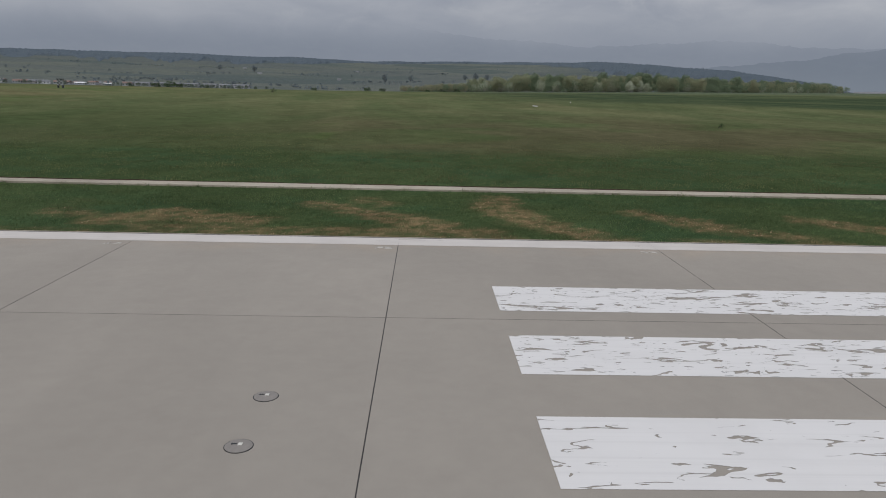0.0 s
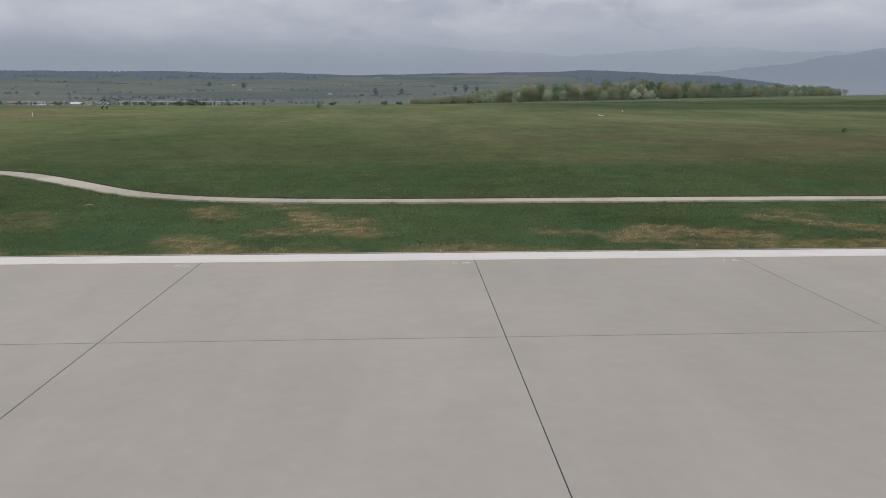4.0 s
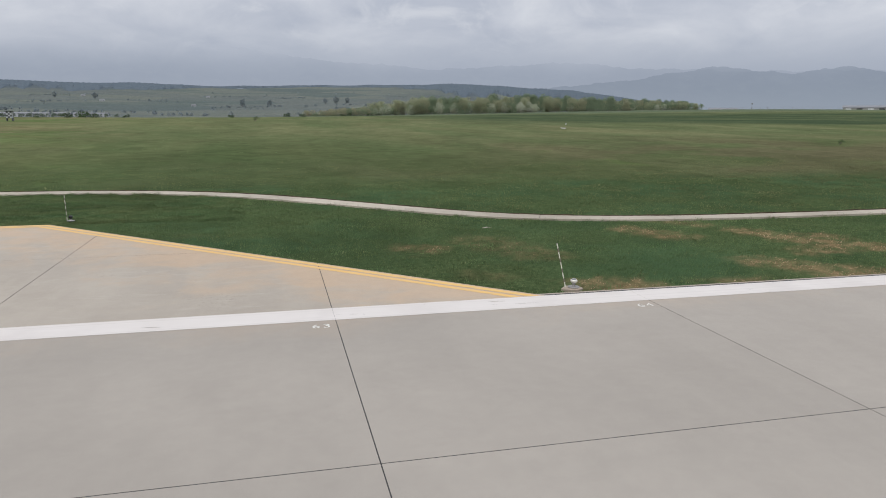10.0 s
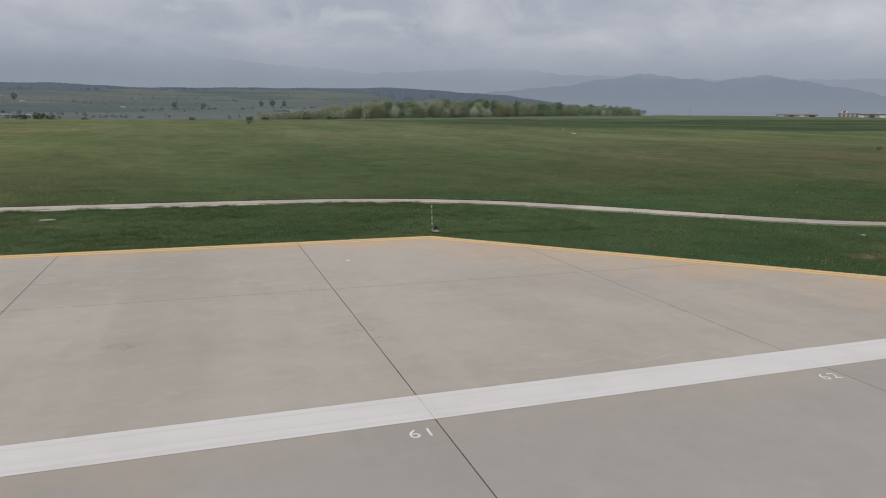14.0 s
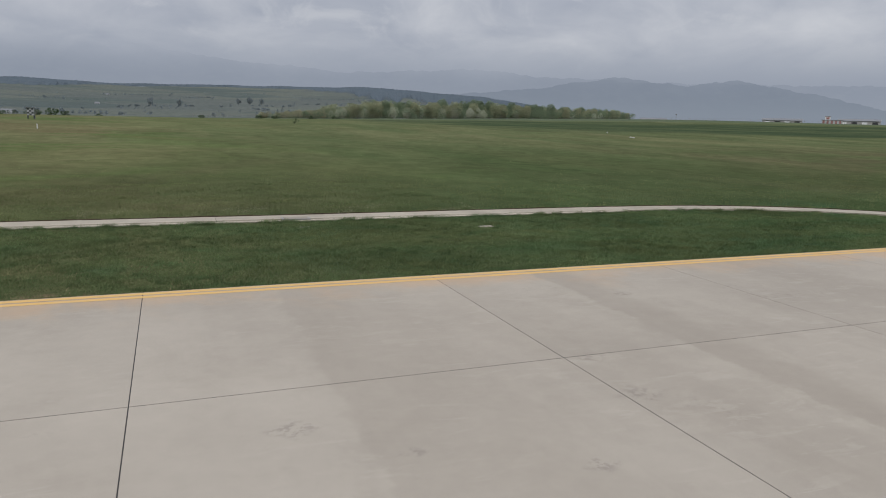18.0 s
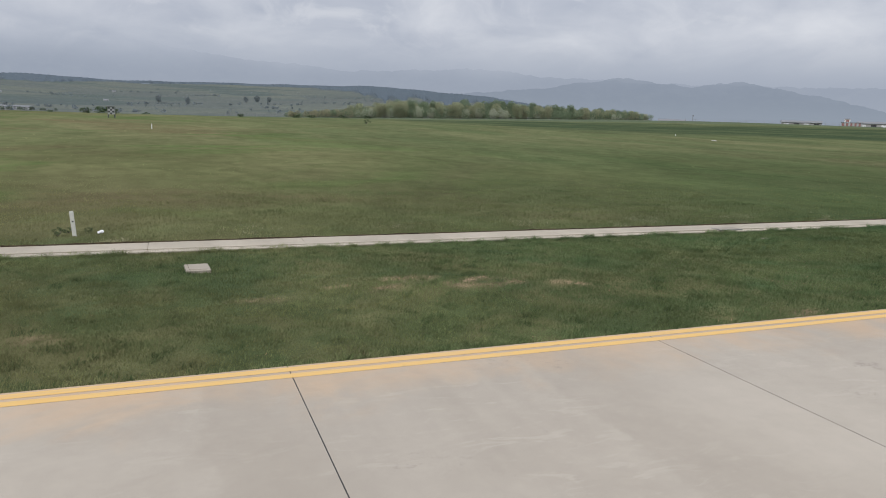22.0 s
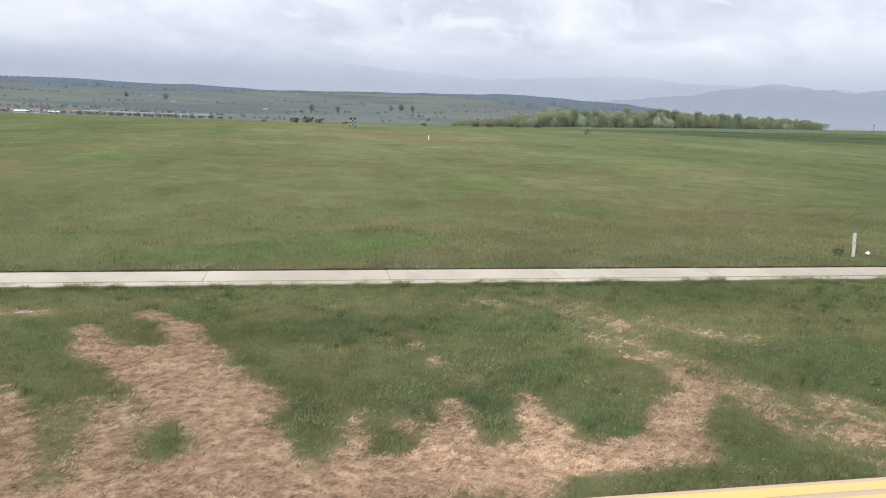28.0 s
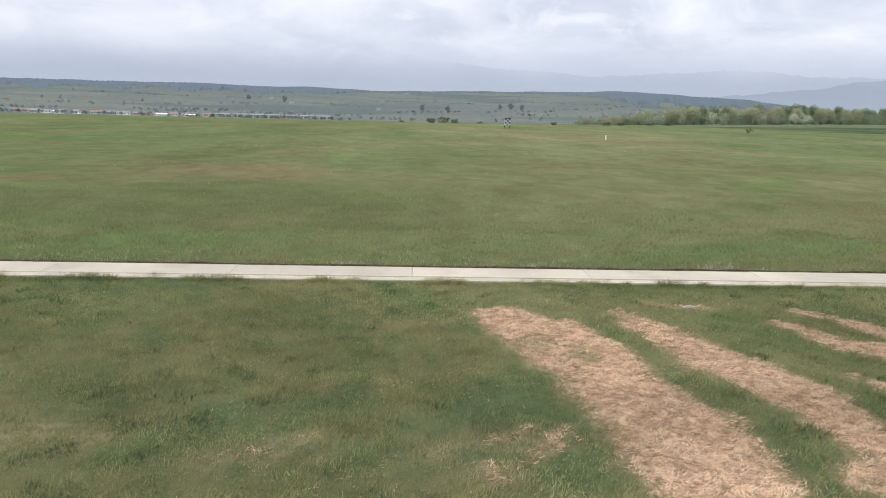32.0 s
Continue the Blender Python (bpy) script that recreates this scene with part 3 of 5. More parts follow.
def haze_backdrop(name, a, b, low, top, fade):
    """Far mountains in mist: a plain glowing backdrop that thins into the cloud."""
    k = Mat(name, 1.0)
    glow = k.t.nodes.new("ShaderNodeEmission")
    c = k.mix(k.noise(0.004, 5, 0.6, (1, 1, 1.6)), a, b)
    # mist is put into the glow colour, paler towards the foot
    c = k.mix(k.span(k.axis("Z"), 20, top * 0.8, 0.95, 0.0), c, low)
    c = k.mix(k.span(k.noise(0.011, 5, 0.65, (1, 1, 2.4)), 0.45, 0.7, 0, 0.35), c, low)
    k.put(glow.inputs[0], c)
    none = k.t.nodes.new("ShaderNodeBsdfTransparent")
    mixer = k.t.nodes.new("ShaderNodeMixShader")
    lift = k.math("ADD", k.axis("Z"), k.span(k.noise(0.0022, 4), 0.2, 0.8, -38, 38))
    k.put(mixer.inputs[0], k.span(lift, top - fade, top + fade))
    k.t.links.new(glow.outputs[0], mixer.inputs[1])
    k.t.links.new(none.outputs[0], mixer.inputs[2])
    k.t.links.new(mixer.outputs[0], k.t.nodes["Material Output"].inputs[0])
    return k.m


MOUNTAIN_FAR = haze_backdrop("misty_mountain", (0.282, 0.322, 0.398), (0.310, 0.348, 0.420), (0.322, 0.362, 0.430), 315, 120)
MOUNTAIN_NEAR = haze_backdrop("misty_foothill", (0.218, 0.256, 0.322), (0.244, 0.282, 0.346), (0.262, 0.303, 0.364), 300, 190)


# ---------------------------------------------------------------- building helpers
def mesh_of(bm, name, material):
    me = bpy.data.meshes.new(name)
    bm.to_mesh(me)
    bm.free()
    me.materials.append(material)
    return me


def part(name, bm, material, parent, label=""):
    """One mesh object under a thing, from a bmesh or a finished mesh."""
    me = mesh_of(bm, name, material) if isinstance(bm, bmesh.types.BMesh) else bm
    ob = new(name, me)
    ob.parent = parent
    if label:
        ob["label"] = label
    return ob


def thing(name, at, label, category, group="", kind="", turn=0.0):
    ob = new(name)
    ob.empty_display_size = 0.2
    ob.matrix_world = pose(at[0], at[1], at[2], 0, 0, turn)
    return tagged(ob, label, category, group, kind)


def smooth(me):
    me.polygons.foreach_set("use_smooth", [True] * len(me.polygons))
    return me


def box(bm, x0, y0, z0, x1, y1, z1, bevel=0.0):
    got = bmesh.ops.create_cube(bm, size=1, matrix=Matrix.Translation(((x0 + x1) / 2, (y0 + y1) / 2, (z0 + z1) / 2)) @ Matrix.Diagonal((x1 - x0, y1 - y0, z1 - z0, 1)))
    if bevel:
        edges = list({e for v in got["verts"] for e in v.link_edges})
        bmesh.ops.bevel(bm, geom=edges, offset=bevel, segments=2, affect="EDGES")
    return bm


def boxed(*size, bevel=0.0):
    return box(bmesh.new(), *size, bevel=bevel)


def rod(bm, a, b, r0, r1, sides=10):
    a, b = Vector(a), Vector(b)
    m = Matrix.Translation((a + b) / 2) @ (b - a).to_track_quat("Z", "Y").to_matrix().to_4x4()
    bmesh.ops.create_cone(bm, cap_ends=True, segments=sides, radius1=r0, radius2=r1, depth=(b - a).length, matrix=m)
    return bm


def lathe(profile, sides=20):
    """A turned shape from (radius, height) pairs."""
    bm = bmesh.new()
    rings = []
    for r, z in profile:
        rings.append([bm.verts.new((r * math.cos(2 * math.pi * i / sides), r * math.sin(2 * math.pi * i / sides), z)) for i in range(sides)])
    for lo, hi in zip(rings, rings[1:]):
        for i in range(sides):
            bm.faces.new((lo[i], lo[(i + 1) % sides], hi[(i + 1) % sides], hi[i]))
    bm.faces.new(rings[-1])
    bm.faces.new(rings[0][::-1])
    return bm


def prism(points, z0, z1, chamfer=0.0):
    """An upright slab over a convex outline, with a small chamfer round its top."""
    bm = bmesh.new()
    n = len(points)
    cx, cy = sum(p[0] for p in points) / n, sum(p[1] for p in points) / n
    def ring(z, inset):
        out = []
        for x, y in points:
            d = math.hypot(x - cx, y - cy)
            f = max(0.0, 1 - inset * 1.4 / max(d, 1e-6))
            out.append(bm.verts.new((cx + (x - cx) * f, cy + (y - cy) * f, z)))
        return out
    rings = [ring(z0, 0), ring(z1 - chamfer, 0)] + ([ring(z1, chamfer)] if chamfer else [])
    for lo, hi in zip(rings, rings[1:]):
        for i in range(n):
            bm.faces.new((lo[i], lo[(i + 1) % n], hi[(i + 1) % n], hi[i]))
    bm.faces.new(rings[-1])
    bm.faces.new(rings[0][::-1])
    return bm


def clip(points, nx, ny, d):
    """The part of a convex outline where nx*x + ny*y <= d."""
    out = []
    for (x0, y0), (x1, y1) in zip(points, points[1:] + points[:1]):
        a, b = nx * x0 + ny * y0 - d, nx * x1 + ny * y1 - d
        if a <= 0:
            out.append((x0, y0))
        if a * b < 0:
            f = a / (a - b)
            out.append((x0 + f * (x1 - x0), y0 + f * (y1 - y0)))
    return out


def raw_mesh(name, verts, faces_of, material):
    """A mesh from numpy arrays: verts (n, 3) and faces (m, k), all with k corners."""
    me = bpy.data.meshes.new(name)
    m, k = faces_of.shape
    me.vertices.add(len(verts))
    me.vertices.foreach_set("co", np.ascontiguousarray(verts, np.float32).ravel())
    me.loops.add(m * k)
    me.loops.foreach_set("vertex_index", np.ascontiguousarray(faces_of, np.int32).ravel())
    me.polygons.add(m)
    me.polygons.foreach_set("loop_start", np.arange(0, m * k, k, dtype=np.int32))
    me.update(calc_edges=True)
    me.materials.append(material)
    return me


def step(a, b, x):
    u = np.clip((np.asarray(x, float) - a) / (b - a), 0, 1)
    return u * u * (3 - 2 * u)


def wobble(x, y, size, seed=0.0):
    """Cheap smooth noise from crossed waves, about -1 to 1."""
    x, y = np.asarray(x) / size + seed * 7.3, np.asarray(y) / size - seed * 3.1
    return (np.sin(x * 2.1 + 1.7 * np.sin(y * 1.3)) + np.sin(y * 2.7 + 1.3 * np.sin(x * 1.9 + 2)) + 0.6 * np.sin(x * 5.3 + y * 4.1 + 2 * np.sin(y * 3.7)) + 0.5 * np.sin(y * 8.9 - x * 6.7)) / 2.6


# ---------------------------------------------------------------- the plan
SLAB = 7.5                      # concrete slabs, 7.5 m square
EDGE_Y = 18.34                  # outer joint of the runway
PAD_Y = 33.19                   # outer edge of the turning pad
LINE_Y = 32.59                  # inner edge of the pad's double line
CORNER = (-47.70, LINE_Y)       # where the pad's edge bends
START = (-33.20, 18.38)         # where the pad leaves the runway
SLANT = Vector((CORNER[0] - START[0], CORNER[1] - START[1])).normalized()
OUT = Vector((SLANT.y, -SLANT.x))  # square to the slanted edge, outwards
PAD_RIM = OUT.dot(Vector(START)) + 0.61
PATH_X = [-200, -70, -56, -50, -46, -42.5, -39.5, -36.5, -33.5, -30, -26.5, -22.5, -17, 60, 200]
PATH_Y = [45.40, 45.40, 45.42, 45.35, 44.7, 43.3, 41.4, 38.6, 35.6, 32.1, 30.35, 29.5, 29.2, 29.25, 29.3]


def path_mid(x):
    """The middle of the concrete path across the grass, by x."""
    x = np.asarray(x, float)
    return sum(np.interp(x + d, PATH_X, PATH_Y) for d in (-1.6, -0.8, 0, 0.8, 1.6)) / 5


def path_half(x):
    return 0.51 + 0.17 * step(-24, -42, x)


def paved(x, y, more=0.0):
    """Whether a place lies on the runway or the pad."""
    on_runway = y < EDGE_Y + 0.18 + more
    on_pad = (x < -30) & (y < PAD_Y + more) & (OUT.x * x + OUT.y * y < PAD_RIM + more)
    return on_runway | on_pad


def off_path(x, y):
    slope = (path_mid(x + 0.2) - path_mid(x - 0.2)) / 0.4
    return np.abs(y - path_mid(x)) / np.sqrt(1 + slope**2) - path_half(x)


DRY, GREEN = [], []


def dead(x0, y0, x1, y1, r0, r1, much=1.0, keep=False):
    """A tongue of dead grass between two places, r0 and r1 wide; keep: a green island in it."""
    (GREEN if keep else DRY).append((x0, y0, x1, y1, r0, r1, much))


# tongues beside the pad's far end: the two broad ones
dead(-125.62, 41.55, -124.75, 40.2, 0.55, 1.10)
dead(-124.75, 40.2, -124.30, 38.5, 1.10, 1.05)
dead(-124.30, 38.5, -124.10, 37.0, 1.05, 0.92)
dead(-124.10, 37.0, -123.75, 35.6, 0.95, 1.10)
dead(-123.75, 35.6, -123.62, 33.9, 1.10, 1.05)
dead(-122.76, 41.7, -122.42, 40.7, 0.22, 0.48)
dead(-122.42, 40.7, -121.75, 38.3, 0.50, 0.72)
dead(-121.75, 38.3, -121.15, 36.9, 0.72, 0.72)
dead(-121.15, 36.9, -121.00, 35.6, 0.70, 0.60)
dead(-121.00, 35.6, -120.65, 34.3, 0.62, 0.78)
dead(-121.4, 33.85, -112.2, 33.95, 0.62, 0.70)
# the branching one
dead(-119.62, 37.65, -119.18, 36.7, 0.10, 0.22)
dead(-119.18, 36.7, -118.70, 35.6, 0.22, 0.30)
dead(-118.70, 35.6, -118.45, 34.6, 0.32, 0.55)
dead(-118.22, 36.7, -117.90, 34.8, 0.48, 0.60, 0.70)
dead(-117.62, 36.5, -117.43, 34.8, 0.32, 0.50)
dead(-119.32, 41.1, -118.62, 39.4, 0.18, 0.40)
dead(-118.30, 41.95, -117.20, 40.6, 0.20, 0.38)
dead(-118.00, 39.2, -116.90, 37.9, 0.72, 0.88)
dead(-117.30, 40.4, -116.80, 38.6, 0.42, 0.60)
dead(-116.90, 37.9, -116.20, 36.5, 0.88, 1.00)
dead(-116.20, 36.5, -115.95, 34.6, 1.00, 1.10)
# the short ones along the pad
dead(-114.10, 36.0, -114.25, 34.4, 0.14, 0.45, 0.85)
dead(-112.52, 36.35, -112.85, 34.5, 0.12, 0.55)
dead(-113.35, 35.9, -113.25, 34.5, 0.12, 0.40, 0.7)
dead(-112.80, 40.0, -112.42, 38.1, 0.14, 0.16, 0.6)
dead(-112.42, 38.1, -111.90, 37.2, 0.14, 0.14, 0.5)
dead(-111.22, 36.40, -111.50, 34.5, 0.14, 0.55)
dead(-112.2, 34.25, -109.7, 34.25, 0.52, 0.45)
dead(-109.05, 35.55, -109.65, 34.4, 0.36, 0.55)
dead(-108.5, 36.0, -109.1, 35.3, 0.36, 0.42)
dead(-107.78, 42.3, -107.72, 40.6, 0.12, 0.22, 0.7)
dead(-107.72, 40.6, -108.30, 39.2, 0.22, 0.18, 0.75)
dead(-108.30, 39.2, -108.62, 38.55, 0.18, 0.16, 0.8)
dead(-108.62, 38.55, -108.05, 37.4, 0.16, 0.24, 0.9)
dead(-108.05, 37.4, -108.15, 36.3, 0.24, 0.36)
dead(-107.95, 36.4, -106.95, 35.6, 0.34, 0.42, 0.6)
dead(-107.65, 35.5, -106.30, 34.0, 0.30, 0.36, 0.62)
dead(-106.75, 35.6, -106.20, 34.75, 0.22, 0.30, 0.8)
dead(-106.20, 34.75, -105.05, 33.75, 0.32, 0.34, 0.85)
dead(-105.50, 34.95, -104.95, 33.9, 0.22, 0.30, 0.7)
dead(-106.60, 40.0, -105.75, 39.05, 0.13, 0.16, 0.75)
dead(-122.0, 42.25, -120.5, 42.15, 0.20, 0.24, 0.5)
# half-dead grass round the thin tongue and towards the pad
dead(-108.2, 41.8, -108.3, 39.2, 0.75, 0.85, 0.34)
dead(-108.3, 38.6, -107.6, 37.4, 0.60, 0.70, 0.38)
dead(-107.7, 36.6, -107.1, 35.2, 0.55, 0.75, 0.52)
dead(-107.4, 35.0, -106.6, 33.9, 0.60, 0.75, 0.50)
dead(-106.2, 35.6, -105.4, 34.4, 0.45, 0.55, 0.45)
dead(-106.9, 40.6, -105.4, 39.0, 0.55, 0.60, 0.30)
dead(-111.0, 42.3, -108.6, 42.6, 0.40, 0.40, 0.30)
# green islands left standing in them
dead(-119.02, 41.55, -117.92, 39.95, 0.24, 0.32, 1.0, True)
dead(-116.72, 35.83, -116.70, 35.04, 0.24, 0.27, 1.0, True)
dead(-114.95, 35.9, -114.72, 35.1, 0.30, 0.24, 1.0, True)
dead(-118.20, 36.38, -117.85, 34.49, 0.30, 0.26, 0.72, True)
dead(-119.94, 35.40, -119.29, 35.26, 0.38, 0.38, 1.0, True)
dead(-124.95, 39.5, -124.45, 38.6, 0.40, 0.45, 0.62, True)
dead(-125.15, 37.2, -124.85, 35.0, 0.25, 0.30, 0.55, True)
dead(-122.2, 33.6, -121.6, 33.6, 0.22, 0.22, 0.8, True)
# thin grass farther on
dead(-125.7, 34.8, -126.5, 34.0, 0.20, 0.35, 0.45)
dead(-130.0, 34.6, -128.8, 34.9, 0.40, 0.40, 0.28)
dead(-127.3, 34.7, -126.7, 35.2, 0.40, 0.35, 0.30)
dead(-126.3, 34.9, -125.3, 35.1, 0.40, 0.40, 0.55)
dead(-128.0, 40.5, -126.8, 40.8, 0.30, 0.30, 0.2)
dead(-133.0, 35.2, -131.8, 35.0, 0.40, 0.40, 0.35)
# thin places beside the pad
dead(-88.2, 39.0, -87.6, 39.0, 0.14, 0.14, 0.9)
dead(-86.9, 38.4, -85.9, 38.7, 0.22, 0.26, 0.55)
dead(-86.3, 39.4, -85.2, 39.25, 0.26, 0.30, 0.70)
dead(-84.9, 38.5, -83.6, 38.9, 0.22, 0.26, 0.85)
dead(-84.6, 38.1, -82.9, 38.3, 0.20, 0.24, 0.62)
dead(-83.3, 38.9, -82.4, 38.8, 0.16, 0.18, 0.80)
dead(-81.8, 38.0, -80.9, 37.75, 0.22, 0.24, 0.80)
dead(-90.5, 38.2, -89.3, 38.0, 0.20, 0.22, 0.45)
dead(-100.5, 33.48, -99.0, 33.5, 0.16, 0.24, 0.95)
dead(-77.7, 33.6, -76.4, 33.6, 0.25, 0.25, 0.6)
dead(-94.6, 36.1, -94.2, 36.0, 0.30, 0.30, 0.4)
# thin places beside the runway
dead(-31.6, 26.2, -30.6, 23.6, 0.90, 1.00, 0.32)
dead(-34.3, 25.4, -33.7, 25.1, 0.50, 0.45, 0.60)
dead(-33.3, 21.0, -32.6, 20.7, 0.35, 0.35, 0.25)
dead(-30.6, 19.3, -29.4, 19.1, 0.45, 0.40, 0.85)
dead(-25.2, 27.6, -24.3, 25.5, 0.50, 0.65, 0.70)
dead(-22.6, 28.9, -21.6, 27.6, 0.35, 0.40, 0.50)
dead(-24.2, 20.9, -22.8, 19.2, 0.55, 0.70, 0.80)
dead(-22.8, 19.2, -20.6, 18.9, 0.50, 0.35, 0.70)
dead(-21.0, 26.0, -19.8, 23.4, 0.50, 0.90, 0.85)
dead(-19.8, 23.4, -18.4, 21.9, 0.85, 0.55, 0.85)
dead(-21.6, 22.0, -19.8, 22.3, 0.35, 0.45, 0.70)
dead(-19.0, 24.8, -18.4, 24.4, 0.45, 0.40, 0.70)
dead(-16.4, 19.1, -14.2, 19.2, 0.40, 0.40, 0.70)
dead(-11.9, 22.0, -11.1, 21.7, 0.45, 0.45, 0.60)
dead(-9.6, 20.7, -8.2, 22.3, 0.80, 0.75, 0.85)
dead(-8.4, 21.7, -5.2, 21.0, 0.95, 0.70, 0.85)
dead(-8.0, 19.6, -4.0, 19.3, 0.45, 0.45, 0.70)
dead(-3.2, 24.6, -1.2, 22.9, 0.50, 0.65, 0.80)
dead(-1.6, 26.1, -0.8, 25.2, 0.45, 0.40, 0.60)
dead(-1.2, 22.9, 0.9, 20.6, 0.65, 0.80, 0.85)
dead(-3.0, 19.4, 2.6, 19.6, 0.40, 0.55, 0.80)
dead(3.9, 27.0, 3.5, 24.4, 0.55, 0.70, 0.80)
dead(3.5, 24.4, 4.5, 21.5, 0.70, 0.80, 0.85)
dead(4.5, 21.5, 6.0, 19.5, 0.70, 0.60, 0.80)
dead(8.9, 24.1, 10.8, 21.0, 0.55, 0.75, 0.80)
dead(10.8, 21.0, 13.0, 19.6, 0.60, 0.50, 0.75)
dead(15.0, 22.8, 17.5, 20.4, 0.60, 0.75, 0.80)
dead(20.5, 23.5, 23.0, 20.5, 0.60, 0.70, 0.75)


def dryness(x, y):
    """How dead the grass is at a place, 0 to 1."""
    x, y = np.asarray(x, float), np.asarray(y, float)
    rag = (0.11 + 0.16 * (x > -60)) * wobble(x, y, 0.55) + (0.09 + 0.08 * (x > -60)) * wobble(x, y, 0.23, 2.0)

    ragged = 0.3 + 0.7 * step(-0.7, 0.5, wobble(x, y, 0.42, 9.0) + 0.5 * wobble(x, y, 0.17, 4.0))

    soft = np.where(x > -60, 0.42, 0.22)

    def cover_of(shapes):
        best = np.zeros_like(x)
        for x0, y0, x1, y1, r0, r1, much in shapes:
            dx, dy = x1 - x0, y1 - y0
            u = np.clip(((x - x0) * dx + (y - y0) * dy) / (dx * dx + dy * dy + 1e-9), 0, 1)
            gap = np.hypot(x - x0 - u * dx, y - y0 - u * dy) - (r0 + u * (r1 - r0)) + rag
            here = much * step(soft, -soft, gap + (np.where(x > -60, -0.16, 0.05) if shapes is DRY else -0.06))
            if much < 0.95:
                here = here * ragged
            best = np.maximum(best, here)
        return best

    edge = 0.6 * step(1.0, 0.1, y - EDGE_Y - 0.2) * step(-0.5, 0.6, wobble(x, y, 1.1, 1.0)) * (x > -32)
    return np.maximum(cover_of(DRY) * (1 - cover_of(GREEN)), edge)


# ---------------------------------------------------------------- the land
HUB = (-60.0, 10.0)


def ridge_rise(az):
    """How high the far wooded ridge stands, in degrees, by bearing in degrees."""
    return np.interp(az, [-70, -40, -27, -18, -8, -5, 5, 15, 20, 24, 28, 33, 70], [1.7, 1.95, 2.08, 2.18, 2.12, 2.02, 2.16, 2.32, 2.12, 1.85, 1.3, 0.3, 0.15])


def wood_depth(az):
    """How far the wood reaches down the ridge's slope, as a share of it, by bearing."""
    az = np.asarray(az, float)
    deep = np.interp(az, [-45, -25, -10, -6, -4, 8, 12, 14.5, 17, 30], [0.20, 0.22, 0.20, 0.10, 0.03, 0.045, 0.09, 0.30, 0.42, 0.45])
    return deep * (0.85 + 0.2 * np.sin(az * 1.3) + 0.12 * np.sin(az * 4.1))


def land(x, y):
    x, y = np.asarray(x, float), np.asarray(y, float)
    r = np.hypot(x - HUB[0], y - HUB[1])
    az = np.degrees(np.arctan2(x - HUB[0], y - HUB[1]))
    bank = 9.0 * step(250, 560, y) * step(-160, 420, x)
    u = np.clip((r - 900) / 3050, 0, 1)
    top = 3950 * np.tan(np.radians(ridge_rise(az)))
    hills = top * u**1.75 + 5 * step(1100, 1800, r) * wobble(x, y, 260)
    hills = np.where(y > 0, hills, 0)
    beyond = step(3960, 4300, r)
    small = 0.05 * wobble(x, y, 3.0) * step(20, 24, y) * step(0.6, 2.0, off_path(x, y)) * ~paved(x, y, 0.6) - 0.04 * paved(x, y, -0.3)
    rise = np.interp(y, [-5000, 44, 84, 146, 208, 350, 520, 700, 1000, 5000], [0, 0, 0.5, 1.2, 2.3, 2.3, 0.9, -1.5, -1.5, -1.5])
    swell = 0.18 * wobble(x, y, 34.0, 3.0) * step(50, 90, y)
    return bank * (1 - u) + hills * (1 - beyond) + small + swell + rise - 0.04


def spread_axis(fine, lo_end, hi_end, grow):
    """Grid lines: the fine ones, and ever wider ones out to both ends."""
    out, back_out = [], []
    s, p = (fine[-1] - fine[-2]) * 1.2, fine[-1]
    while p < hi_end:
        p += s
        s *= grow
        out.append(p)
    s, p = (fine[1] - fine[0]) * 1.2, fine[0]
    while p > lo_end:
        p -= s
        s *= grow
        back_out.append(p)
    return np.array(back_out[::-1] + list(fine) + out)


gx = spread_axis(np.arange(-146, 30, 0.28), -4700, 4700, 1.10)
gy = spread_axis(np.concatenate([np.arange(18, 47, 0.28), np.arange(47, 80, 0.7)]), -4700, 4700, 1.06)
GX, GY = np.meshgrid(gx, gy)
nx_, ny_ = len(gx), len(gy)
GZ = land(GX, GY)
cell = np.arange((ny_ - 1) * (nx_ - 1))
ii, jj = cell // (nx_ - 1), cell % (nx_ - 1)
corner = ii * nx_ + jj
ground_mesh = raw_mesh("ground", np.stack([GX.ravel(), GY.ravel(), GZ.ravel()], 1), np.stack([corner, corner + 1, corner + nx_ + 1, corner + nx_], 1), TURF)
smooth(ground_mesh)
R = np.hypot(GX - HUB[0], GY - HUB[1])
near_rows = (GY > 18) & (GY < 47) & (GX > -150) & (GX < 40)
dry_map = np.zeros_like(GX)
dry_map[near_rows] = dryness(GX[near_rows], GY[near_rows])
dark_edge_map = np.where(near_rows, 0.95 * step(0.52, 0.20, np.where(GY > path_mid(GX), off_path(GX, GY), 9)), 0)
crop_map = step(172, 196, GY + 0.04 * GX + 8 * wobble(GX, GY, 40)) * step(-5, 60, GX + 14 * wobble(GX, GY, 30)) * step(450, 410, GY + 0.04 * GX + 8 * wobble(GX, GY, 50))
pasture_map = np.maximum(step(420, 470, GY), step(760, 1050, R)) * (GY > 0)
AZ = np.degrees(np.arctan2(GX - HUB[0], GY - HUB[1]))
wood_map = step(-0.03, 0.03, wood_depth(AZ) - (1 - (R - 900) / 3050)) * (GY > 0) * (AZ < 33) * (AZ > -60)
brown_map = 1.2 * np.exp(-((GX - 24) / 46) ** 2 - ((GY - 74) / 36) ** 2) * step(-0.7, 0.3, wobble(GX, GY, 16, 2.0)) + 0.22 * step(42, 56, GY) * step(110, 80, GY) * step(0.0, 0.7, wobble(GX, GY, 24, 5.0)) * step(-60, -40, GX)
